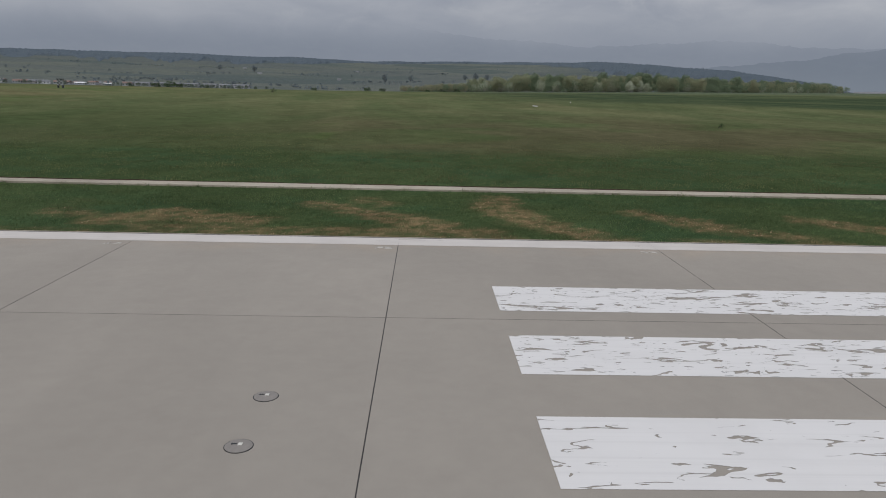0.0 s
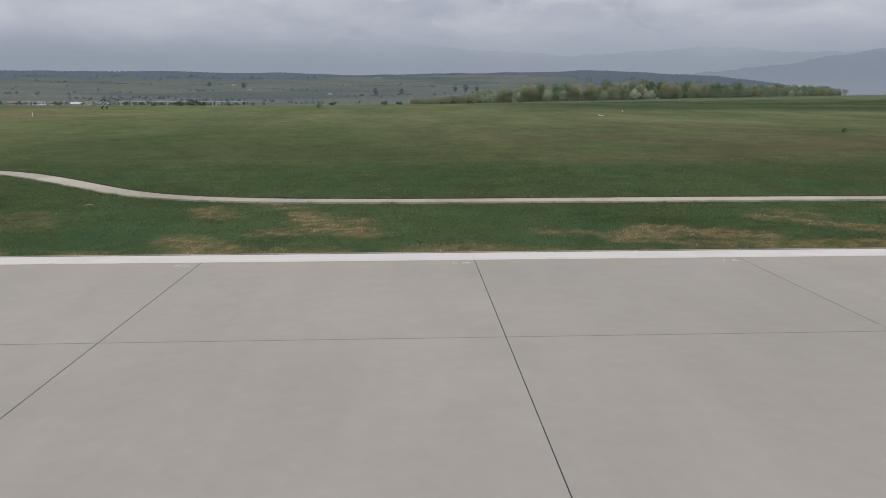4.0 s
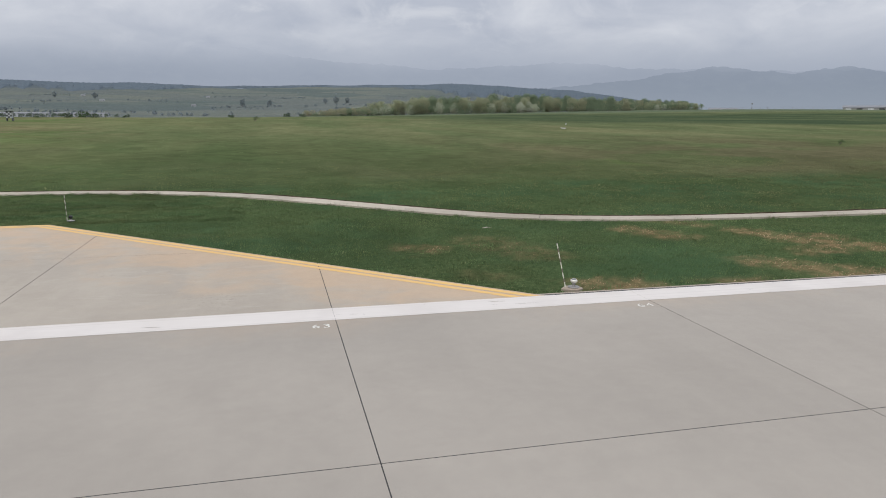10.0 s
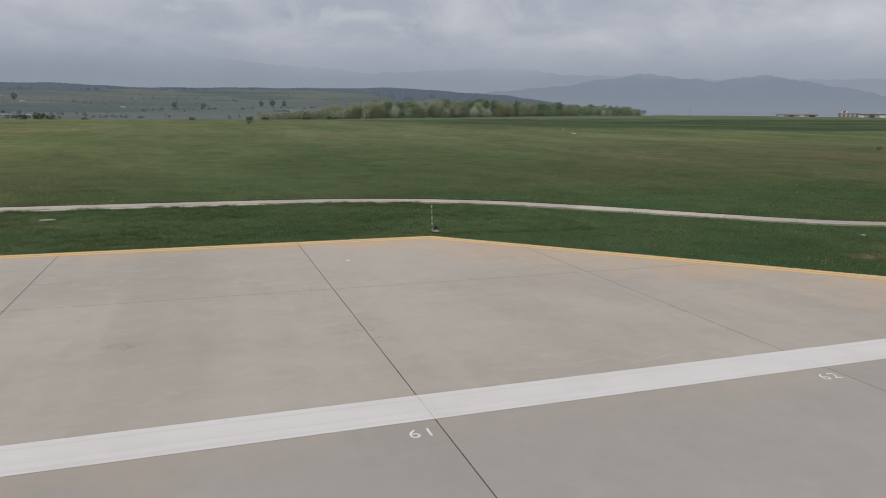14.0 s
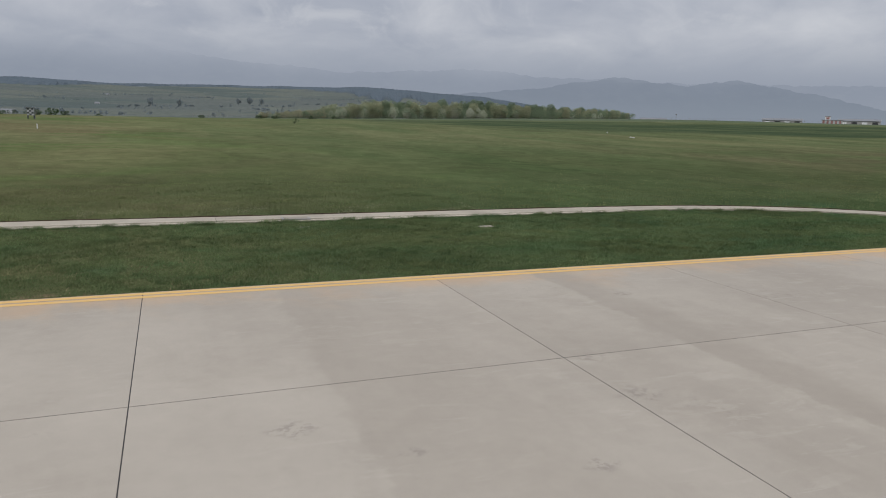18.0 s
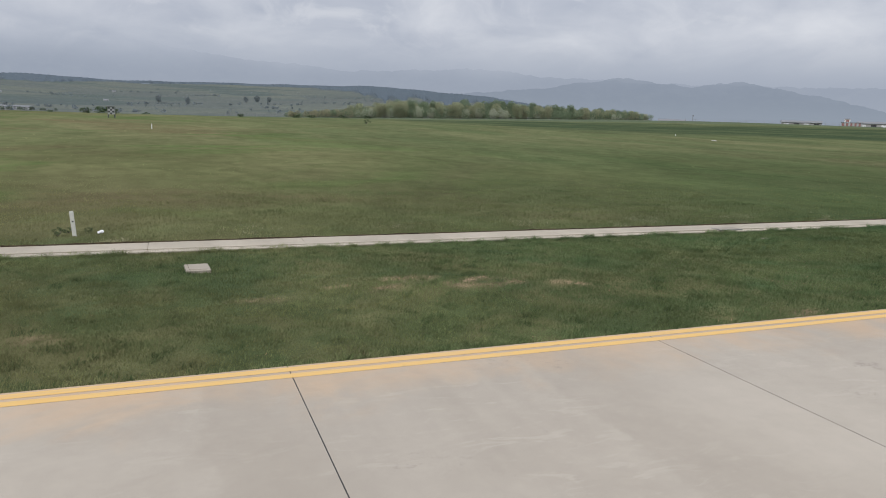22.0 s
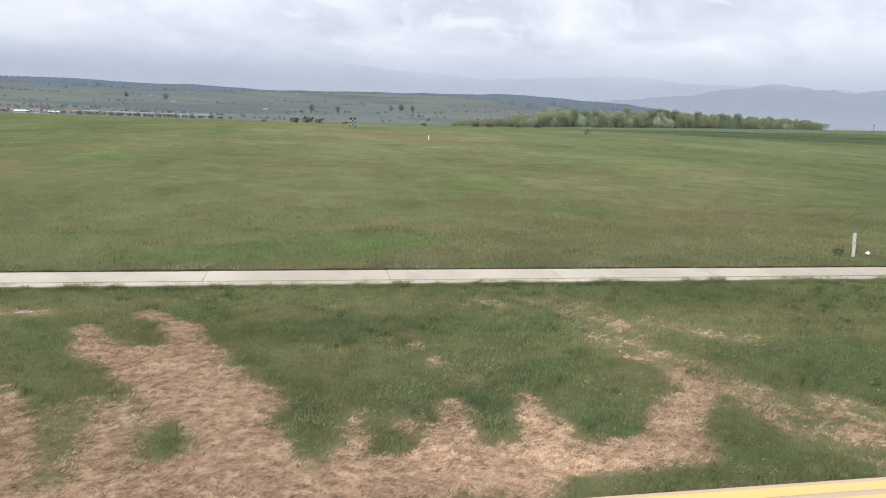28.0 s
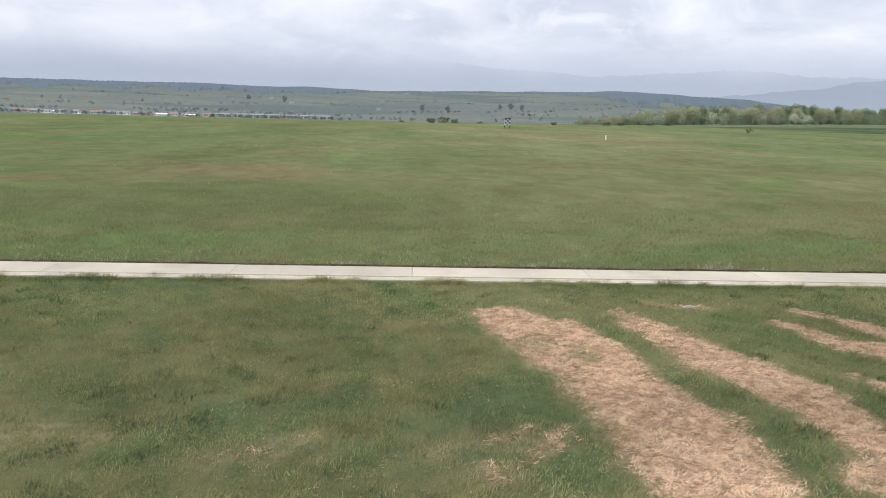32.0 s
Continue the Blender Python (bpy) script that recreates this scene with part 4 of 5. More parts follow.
for name, data in (("wood", wood_map), ("brown", brown_map), ("dry", dry_map), ("soil", dark_edge_map), ("crop", crop_map), ("pasture", pasture_map)):
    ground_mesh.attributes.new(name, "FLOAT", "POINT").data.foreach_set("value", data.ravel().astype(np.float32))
tagged(new("ground", ground_mesh), "wide flat green airfield meadow with worn dry patches", "ground", kind="structure")


def mountain(name, radius, bearings, rises, material, label, seed):
    """A mountain range on the horizon, as a curved sheet with an uneven crest."""
    az = np.arange(bearings[0], bearings[-1], 0.12)
    el = np.interp(az, bearings, rises) + 0.08 * wobble(az, az * 0.3, 1.6, seed) + 0.055 * wobble(az, az * 0.7, 0.5, seed) + 0.02 * wobble(az, az, 0.17, seed)
    top = radius * np.tan(np.radians(el))
    rows = [np.stack([HUB[0] + radius * np.sin(np.radians(az)), HUB[1] + radius * np.cos(np.radians(az)), top * f - 60 * (1 - f)], 1) for f in (0, 0.3, 0.6, 0.85, 1)]
    n = len(az)
    base = np.arange(n - 1)
    quads = np.concatenate([np.stack([k * n + base, k * n + base + 1, (k + 1) * n + base + 1, (k + 1) * n + base], 1) for k in range(4)])
    ob = new(name, raw_mesh(name, np.concatenate(rows), quads, material))
    ob.visible_shadow = False
    return tagged(ob, label, "mountains", kind="structure")


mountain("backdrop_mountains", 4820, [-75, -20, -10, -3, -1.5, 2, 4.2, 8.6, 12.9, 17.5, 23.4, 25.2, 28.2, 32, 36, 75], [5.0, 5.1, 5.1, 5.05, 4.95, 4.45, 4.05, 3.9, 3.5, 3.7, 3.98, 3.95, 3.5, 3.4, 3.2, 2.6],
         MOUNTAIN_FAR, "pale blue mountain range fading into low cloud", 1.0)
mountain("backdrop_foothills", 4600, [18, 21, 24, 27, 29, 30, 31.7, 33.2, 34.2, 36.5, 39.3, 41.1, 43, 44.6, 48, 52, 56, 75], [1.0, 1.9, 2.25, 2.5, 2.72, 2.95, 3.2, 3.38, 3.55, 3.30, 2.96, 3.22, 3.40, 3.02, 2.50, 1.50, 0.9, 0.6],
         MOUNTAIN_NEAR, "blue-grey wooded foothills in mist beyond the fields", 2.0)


# ---------------------------------------------------------------- far woods, trees and bushes
rng = np.random.default_rng(7)


def tufted(centres, sizes, per, leaf, seed, squash=0.8):
    """Leaf clumps: quads strewn through soft lobes. Returns verts and quads."""
    g = np.random.default_rng(seed)
    n = len(centres) * per
    who = np.repeat(np.arange(len(centres)), per)
    d = g.normal(size=(n, 3))
    d /= np.linalg.norm(d, axis=1)[:, None]
    d *= (0.55 + 0.5 * g.random(n) ** 0.5)[:, None]
    p = centres[who] + d * sizes[who][:, None] * np.array([1, 1, squash])
    u = g.normal(size=(n, 3))
    u /= np.linalg.norm(u, axis=1)[:, None]
    v = np.cross(u, g.normal(size=(n, 3)))
    v /= np.linalg.norm(v, axis=1)[:, None]
    s = (leaf * sizes[who] * (0.6 + 0.8 * g.random(n)))[:, None]
    quad = np.stack([p - u * s - v * s * 0.6, p + u * s - v * s * 0.5, p + u * s * 0.8 + v * s * 0.7, p - u * s * 0.7 + v * s * 0.6], 1)
    return quad.reshape(-1, 3), np.arange(n * 4).reshape(-1, 4)


def crown_mesh(name, high, wide, base, lobes, per, leaf, seed, material):
    g = np.random.default_rng(seed)
    c, s = [], []
    for i in range(lobes):
        f = (i + 0.5) / lobes
        z = base + (high - base) * (0.12 + 0.76 * f)
        reach = wide * 0.5 * math.sin(math.pi * (0.18 + 0.72 * f)) * g.uniform(0.35, 0.85)
        a = i * 2.4 + g.uniform(-0.5, 0.5)
        c.append((reach * math.cos(a), reach * math.sin(a), z))
        s.append((high - base) * g.uniform(0.17, 0.27))
    v, q = tufted(np.array(c), np.array(s), per, leaf, seed + 50)
    return raw_mesh(name, v, q, material)


def trunk_mesh(high, thick, seed):
    g = random.Random(seed)
    bm = bmesh.new()
    p, r = Vector((0, 0, -0.3)), thick
    for i in range(4):
        q = p + Vector((g.uniform(-0.25, 0.25), g.uniform(-0.25, 0.25), high * 0.2))
        rod(bm, p, q, r, r * 0.78, 7)
        if i > 0:
            for _ in range(2):
                a = g.uniform(0, 6.3)
                rod(bm, q, q + Vector((math.cos(a), math.sin(a), 0.9)) * high * 0.14, r * 0.45, r * 0.15, 5)
        p, r = q, r * 0.78
    return mesh_of(bm, "trunk", BARK)


def tree_kind(name, high, wide, base, seed, material, label, category, lobes=11, per=95, leaf=0.13, group=""):
    t = thing(name, (0, 0, -1000), label, category, group)
    part("trunk", trunk_mesh(high, high * 0.018 + 0.05, seed), None, t)
    part("crown", crown_mesh("crown", high, wide, base, lobes, per, leaf, seed, material), None, t)
    return t


def drop(ob):
    for o in (*ob.children_recursive, ob):
        bpy.data.objects.remove(o)


def stand(x, y):
    return float(land(x, y))


kinds = [
    tree_kind("grove_tree", 13.5, 8.5, 1.0, 1, LEAF_GREEN, "green leafy tree at the edge of a far grove", "tree", 15, 120, 0.105, "trees of the far grove"),
    tree_kind("grove_tree", 12.0, 9.0, 0.6, 2, LEAF_PALE, "pale yellow-green spring tree at the edge of a far grove", "tree", 15, 120, 0.105, "trees of the far grove"),
    tree_kind("grove_tree", 9.0, 8.0, 0.3, 3, LEAF_BLOSSOM, "whitish blossoming tree at the edge of a far grove", "tree", 13, 120, 0.11, "trees of the far grove"),
    tree_kind("grove_tree", 14.5, 7.5, 1.6, 4, LEAF_GREEN, "tall green leafy tree in a far grove", "tree", 15, 120, 0.105, "trees of the far grove"),
    tree_kind("grove_tree", 6.5, 7.5, 0.1, 5, LEAF_TAN, "low yellowish bushy tree at the grove's end", "tree", 12, 110, 0.11, "trees of the far grove"),
]
# the grove runs from its low pointed end in the west to a square end in the east
for i in range(298):
    u = (i + rng.random()) / 298
    depth = rng.random()
    x = -13 + 409 * u + rng.normal() * 3
    y = 499 + 159 * u + depth * (10 + 50 * min(u * 3, 1)) + rng.normal() * 2
    grown = 0.46 + 0.66 * min(1, u / 0.24) - 0.36 * max(0, u - 0.42) / 0.58
    if u < 0.11:
        k = 4
    elif depth < 0.28:
        k = 2 if rng.random() < 0.75 - 0.6 * u else 1
    elif u < 0.24:
        k = 4 if rng.random() < 0.35 else 1
    else:
        k = 1 if rng.random() < 0.25 + 0.5 * (1 - u) else (3 if rng.random() < 0.35 else 0)
    s = grown * rng.uniform(0.80, 1.16) * (1.35 if k == 4 else 0.85 if k == 2 else 1.0)
    copy_thing(kinds[k], pose(x, y, stand(x, y), 0, 0, rng.uniform(0, 360)) @ Matrix.Diagonal((0.92 * s, 0.92 * s, 0.94 * s, 1)))
for k in kinds:
    drop(k)

# undergrowth that closes the grove's foot
c, s = [], []
for i in range(1300):
    u = rng.random()
    x, y = -12 + 408 * u, 499 + 159 * u + rng.uniform(-1, 45)
    c.append((x, y, stand(x, y) + rng.uniform(0.4, 7.5) * min(1, u * 5 + 0.2)))
    s.append(rng.uniform(1.4, 2.6))
v, q = tufted(np.array(c), np.array(s), 60, 0.13, 77)
tagged(new("undergrowth", raw_mesh("undergrowth", v, q, LEAF_GREEN)), "green shrubs and saplings filling the grove's foot", "shrubs", kind="stuff")

# the wood on the ridge: a closed canopy, with single tree tops along its crest
az = np.arange(-48, 31, 0.07)
down = np.linspace(-0.02, 1.06, 24)
AZW, DOWN = np.meshgrid(az, down)
ROOT = wood_depth(AZW) * (1 + 0.14 * np.sin(AZW * 2.9 + 2.0 * np.sin(AZW * 0.83)) + 0.09 * np.sin(AZW * 8.3 + 3.0 * np.sin(AZW * 1.7)))
RW = 900 + 3050 * (1 - DOWN * ROOT)
WX, WY = HUB[0] + RW * np.sin(np.radians(AZW)), HUB[1] + RW * np.cos(np.radians(AZW))
tall_wood = 5.5 + 1.8 * wobble(AZW * 9, DOWN * 30, 1.0, 1.0) + 1.6 * wobble(AZW * 31, DOWN * 70, 1.0, 5.0)
WZ = land(WX, WY) + np.where((DOWN < 0) | (DOWN > 1), -3, tall_wood * step(0.0, 0.02, ROOT) * (0.25 + 0.75 * step(1.0, 0.75, DOWN)))
nw = len(az)
cell = np.arange((len(down) - 1) * (nw - 1))
corner = cell // (nw - 1) * nw + cell % (nw - 1)
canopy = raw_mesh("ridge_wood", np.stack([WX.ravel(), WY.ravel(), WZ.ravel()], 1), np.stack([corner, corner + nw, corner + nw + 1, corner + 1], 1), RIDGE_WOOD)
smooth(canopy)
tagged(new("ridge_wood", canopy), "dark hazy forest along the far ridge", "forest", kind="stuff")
c, s = [], []
for i in range(2200):
    az = rng.uniform(-47, 29)
    u = 1 - rng.random() ** 2.0 * float(wood_depth(az)) * 0.95
    r = 900 + 3050 * u
    x, y = HUB[0] + r * math.sin(radians(az)), HUB[1] + r * math.cos(radians(az))
    c.append((x, y, stand(x, y) + 5.0))
    s.append(rng.uniform(1.6, 3.0))
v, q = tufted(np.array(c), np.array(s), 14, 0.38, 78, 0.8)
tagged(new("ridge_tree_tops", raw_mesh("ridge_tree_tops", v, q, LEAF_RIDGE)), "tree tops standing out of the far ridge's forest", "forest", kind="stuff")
c, s = [], []
for i in range(60):
    az, r = rng.uniform(-40, 20), rng.uniform(1150, 3000)
    along, n = rng.uniform(-0.6, 0.6), rng.integers(3, 16)
    for k in range(n):
        x = HUB[0] + r * math.sin(radians(az)) + k * rng.uniform(7, 14)
        y = HUB[1] + r * math.cos(radians(az)) + k * along * 10 + rng.normal() * 3
        c.append((x, y, stand(x, y) + 2.0))
        s.append(rng.uniform(1.6, 4.0))
for i in range(170):
    az, r = rng.uniform(-42, 22), rng.uniform(1000, 3300)
    x, y = HUB[0] + r * math.sin(radians(az)), HUB[1] + r * math.cos(radians(az))
    c.append((x, y, stand(x, y) + 2.5))
    s.append(rng.uniform(1.5, 4.5))
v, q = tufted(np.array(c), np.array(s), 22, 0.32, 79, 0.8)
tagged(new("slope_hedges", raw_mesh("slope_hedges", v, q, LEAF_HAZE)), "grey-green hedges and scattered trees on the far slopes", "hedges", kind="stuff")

# trees that stand out on the slopes
lone = tree_kind("lone_tree", 17, 14, 2, 11, LEAF_HAZE, "lone round-crowned tree on the far slope", "tree", 7, 46, 0.22, "lone trees on the slope")
for x, y, s in ((-112, 2030, 1.25), (-40, 2060, 1.15), (120, 2140, 1.1), (152, 2150, 1.35), (185, 2150, 1.1), (-560, 2400, 1.3), (-700, 2500, 1.1)):
    copy_thing(lone, pose(x, y, stand(x, y), 0, 0, x) @ Matrix.Scale(s, 4))
drop(lone)

bush = tree_kind("bush", 4.2, 5.5, 0.2, 12, LEAF_DARK, "dark green bush at the meadow's far edge", "bush", 7, 60, 0.2, "bushes at the meadow's edge")
for x, y, s in ((-121, 330, 1.0), (-116, 331, 1.25), (-111, 330, 0.9), (-134, 333, 0.55), (-100, 336, 0.6), (-58, 384, 0.8), (-30, 388, 1.0), (-22, 390, 0.9), (2, 420, 0.7), (20, 440, 1.0), (12, 470, 0.9), (30, 470, 0.8), (-180, 700, 0.9), (-215, 705, 0.8)):
    copy_thing(bush, pose(x, y, stand(x, y) - 0.5, 0, 0, 40 * x) @ Matrix.Diagonal((s, s, 0.6 * s, 1)))
drop(bush)
shrub = tree_kind("weed_clump", 0.9, 1.2, 0.05, 13, LEAF_DARK, "small dark weed clump in the meadow", "weed", 6, 40, 0.2, "weed clumps in the meadow")
for x, y, s in ((37.2, 84.5, 1.0), (-42.5, 205, 2.0), (-95.45, 48.4, 0.45), (-94.55, 48.75, 0.35), (-95.2, 48.9, 0.3)):
    copy_thing(shrub, pose(x, y, stand(x, y), 0, 0, 40 * x) @ Matrix.Scale(0.8 * s, 4))
drop(shrub)


# ---------------------------------------------------------------- buildings far off
def gable(w, d, h, rise, over=0.4):
    bm = bmesh.new()
    pts = [(-w / 2 - over, 0), (w / 2 + over, 0)]
    for (x0, _), (x1, _) in ((pts[0], pts[1]),):
        a = [bm.verts.new((x0, -d / 2 - over, h)), bm.verts.new((x1, -d / 2 - over, h)), bm.verts.new((x1, 0, h + rise)), bm.verts.new((x0, 0, h + rise)),
             bm.verts.new((x0, d / 2 + over, h)), bm.verts.new((x1, d / 2 + over, h))]
        bm.faces.new((a[0], a[1], a[2], a[3]))
        bm.faces.new((a[3], a[2], a[5], a[4]))
        bm.faces.new((a[0], a[3], a[4]))
        bm.faces.new((a[1], a[5], a[2]))
        bm.faces.new((a[0], a[4], a[5], a[1]))
    return bm


def house(at, w, d, h, rise, wall, roof, label, turn, windows=3, group="village houses"):
    t = thing("house", (at[0], at[1], stand(*at) - 0.2), label, "house", group, turn=turn)
    part("wall", boxed(-w / 2, -d / 2, 0, w / 2, d / 2, h), wall, t)
    top = part("roof", gable(w, d, h, rise), roof, t)
    part("chimney", boxed(w * 0.2, -0.4, h + rise * 0.5, w * 0.2 + 0.7, 0.4, h + rise + 0.7), PLASTER_DIM, top)
    for i in range(windows):
        x = -w / 2 + w * (i + 0.5) / windows
        part("window", boxed(x - 0.6, -d / 2 - 0.06, h * 0.4, x + 0.6, -d / 2 + 0.05, h * 0.4 + 1.3), GLASS_FAR, t)
    part("door", boxed(w / 2 - 0.05, -0.5, 0, w / 2 + 0.06, 0.5, 2.1), STAKE_RED, t)
    return t


KINDS_OF_HOUSE = (
    (PLASTER, TILE_RED, "white village house with a red tiled roof"),
    (PLASTER_DIM, TILE_RED, "grey village house with a brown tiled roof"),
    (SIGN_WHITE, TILE_GREY, "white village house with a grey roof"),
    (PLASTER, TILE_RED, "pale village house with a red tiled roof"),
    (PLASTER_DIM, TILE_GREY, "grey village house with a grey roof"))
lots = random.Random(5)
for i in range(30):
    wall, roof, label = KINDS_OF_HOUSE[lots.choice((0, 1, 1, 2, 3, 3, 4))]
    x, y = -405 - 10.5 * i + lots.uniform(-3, 3), 985 + lots.uniform(-6, 45)
    house((x, y), lots.uniform(8, 13), 7, lots.uniform(2.5, 3.4), lots.uniform(1.8, 2.6), wall, roof, label, lots.uniform(-25, 25))
# long white sheds at the village edge
for x, y, w in ((-424, 978, 17), (-462, 982, 20), (-598, 985, 16)):
    house((x, y), 0.7 * w, 7, 2.4, 1.4, PLASTER, SIGN_WHITE, "long white farm shed with a pale roof", 4, 4)


def block(at, w, turn):
    """A long pale row building with a door and windows for each dwelling."""
    t = thing("row_house", (at[0], at[1], stand(*at) - 0.2), "long pale terrace of row houses at the village edge", "row house", "row houses", turn=turn)
    part("wall", boxed(-w / 2, -4, 0, w / 2, 4, 4.4), PLASTER, t)
    part("roof", gable(w, 8, 4.4, 1.5, 0.3), TILE_GREY, t)
    n = int(w / 5)
    for i in range(n):
        x = -w / 2 + w * (i + 0.5) / n
        for z in (0.9, 2.9):
            part("window", boxed(x - 0.8, -4.06, z, x + 0.8, -3.95, z + 1.1), GLASS_FAR, t)
    return t


for i in range(7):
    block((-392 + i * 23, 1015 + 6 * math.sin(i * 1.7)), 20, 5 * math.sin(i))
bush_row = tree_kind("garden_tree", 6.5, 7, 0.5, 14, LEAF_GARDEN, "grey-green garden tree between the village houses", "tree", 7, 40, 0.22, "garden trees in the village")
for i in range(170):
    x = (-720 + i * 4.2 if i < 110 else -405 + (i - 110) * 3.2) + rng.uniform(-4, 4)
    y = 966 + rng.uniform(0, 42)
    copy_thing(bush_row, pose(x, y, stand(x, y), 0, 0, 50 * i) @ Matrix.Scale(rng.uniform(0.4, 0.85), 4))
drop(bush_row)
for x, y, w in ((-230, 1950, 11), (-520, 2300, 14), (-270, 2900, 12), (-640, 2600, 13)):
    house((x, y), w, 8, 3, 2.5, PLASTER, TILE_GREY, "pale farmstead on the far slope", 10, 2, "farmsteads on the slope")


def hangar(at, w, d, h, wall, roof, label, turn, leaf=SIGN_DARK):
    t = thing("hangar", (at[0], at[1], stand(*at) - 0.3), label, "hangar", "sheds beyond the bank", turn=turn)
    part("wall", boxed(-w / 2, -d / 2, 0, w / 2, d / 2, h), wall, t)
    part("roof", gable(w, d, h, 2.0, 0.8), roof, t)
    n = int(w / 9)
    for i in range(n):
        x = -w / 2 + w * (i + 0.5) / n
        part("gate", boxed(x - 2.4, -d / 2 - 0.15, 0, x + 2.4, -d / 2 + 0.05, h * 0.7), leaf if i % 2 else SIGN_WHITE, t)
    return t


hangar((568, 529), 36, 13, 3.4, PLASTER_DIM, TILE_GREY, "long low grey shed with a dark roof", -47)
hangar((501, 561), 36, 12, 2.4, PLASTER_DIM, TILE_GREY, "low grey shed on the crest beyond the meadow", -45)
hangar((404, 638), 26, 8, 1.2, PLASTER, TILE_GREY, "low pale shed beside the far grove", -38)
lodge = thing("control_hut", (541, 537, stand(541, 537) - 0.3), "white and red panelled airfield hut with a stepped roof", "hut", turn=-48)
part("wall", boxed(-9, -4, 0, 9, 4, 3.8, bevel=0.05), PLASTER, lodge)
part("tower", boxed(-6.5, -3.2, 3.8, -1.5, 3.2, 7.2, bevel=0.05), SIGN_WHITE, lodge)
part("roof", boxed(-9.4, -4.4, 3.8, 9.4, 4.4, 4.15, bevel=0.05), TILE_GREY, lodge)
part("tower_roof", boxed(-6.8, -3.5, 7.2, -1.2, 3.5, 7.5, bevel=0.05), TILE_RED, lodge)
for i in range(5):
    part("panel", boxed(-8.4 + 3.6 * i, -4.12, 0.3, -6.6 + 3.6 * i, -3.98, 3.4), SIGN_RED, lodge, "faded red wall panel")
part("panel", boxed(-5.4, -3.32, 4.6, -2.6, -3.18, 6.6), SIGN_RED, lodge, "faded red wall panel")

hut = thing("marker_hut", (-104.2, 208.5, stand(-104.2, 208.5)), "small equipment cabin with grey and white checkered panels on a frame", "cabin")
part("wall", boxed(-0.8, -0.6, 0.9, 0.8, 0.6, 2.9, bevel=0.03), PLASTER, hut)
for i in range(3):
    for k in range(4):
        if (i + k) % 2:
            part("panel", boxed(-0.79 + 0.53 * i, -0.66, 0.91 + 0.5 * k, -0.27 + 0.53 * i, -0.59, 1.39 + 0.5 * k), PANEL_GREY, hut)
part("roof", boxed(-1.1, -0.8, 2.9, 1.1, 0.8, 3.05, bevel=0.04), PANEL_GREY, hut)
for x in (-0.95, 0.95):
    part("mast_pole", rod(bmesh.new(), (x, 0.5, 0), (x, 0.5, 3.3), 0.06, 0.05), METAL_GREY, hut)
    part("leg", boxed(x * 0.8 - 0.1, -0.5, -0.1, x * 0.8 + 0.1, 0.5, 0.9, bevel=0.02), PANEL_GREY, hut)
hut.matrix_world = hut.matrix_world @ Matrix.Scale(0.85, 4)

mast = thing("mast", (482, 698, stand(482, 698)), "thin grey mast standing on the crest", "mast")
part("pole", rod(bmesh.new(), (0, 0, -0.3), (0, 0, 9), 0.35, 0.2), METAL_GREY, mast)
part("head", boxed(-0.6, -0.4, 8.6, 0.6, 0.4, 9.8, bevel=0.1), METAL_GREY, mast)

# a wire fence between the meadow and the bank
fence = thing("fence", (0, 0, 0), "old post and wire fence along the meadow's far edge", "fence")
post_mesh = mesh_of(rod(bmesh.new(), (0, 0, -0.3), (0, 0, 2.2), 0.10, 0.08, 6), "post", METAL_GREY)
spots = [(-60 + 9.0 * i, 455 + 0.10 * 9.0 * i + 3 * math.sin(i * 0.7)) for i in range(70)]
for x, y in spots:
    part("post", post_mesh, None, fence).matrix_local = pose(x, y, stand(x, y))
for lift in (0.9, 1.9):
    bm = bmesh.new()
    for (x0, y0), (x1, y1) in zip(spots, spots[1:]):
        rod(bm, (x0, y0, stand(x0, y0) + lift), (x1, y1, stand(x1, y1) + lift), 0.025, 0.025, 4)
    part("wire", bm, METAL_GREY, fence)


# ---------------------------------------------------------------- things on the airfield
def edge_light(at, plate, hood, label, turn):
    t = thing("edge_light", (at[0], at[1], at[2]), label, "airfield light", "lights along the pavement", turn=turn)
    part("plate", lathe([(0.17, 0), (0.175, 0.02), (0.15, 0.04), (0.06, 0.05)]), plate, t)
    part("stem", lathe([(0.055, 0.05), (0.04, 0.07), (0.04, 0.12), (0.07, 0.13)], 14), METAL_GREY, t)
    part("housing", lathe([(0.06, 0.13), (0.085, 0.16), (0.105, 0.19), (0.105, 0.225), (0.08, 0.24)], 16), hood, t)
    part("dome", lathe([(0.072, 0.24), (0.068, 0.258), (0.050, 0.272), (0.02, 0.28)], 16), LENS if hood is CREAM else METAL_DARK, t)
    t.matrix_world = t.matrix_world @ Matrix.Scale(0.85, 4)
    return t


def footing(at, size, label, turn, seed):
    g = random.Random(seed)
    pts = [(size * g.uniform(0.75, 1.05) * math.cos(a) * 1.25, size * g.uniform(0.75, 1.05) * math.sin(a)) for a in [i * math.pi / 5 for i in range(10)]]
    ob = new("lamp_footing", mesh_of(prism(pts, -0.15, 0.03, 0.015), "lamp_footing", FOOTING))
    ob.matrix_world = pose(at[0], at[1], 0, 0, 0, turn)
    return tagged(ob, label, "footing", "footings of the lights")


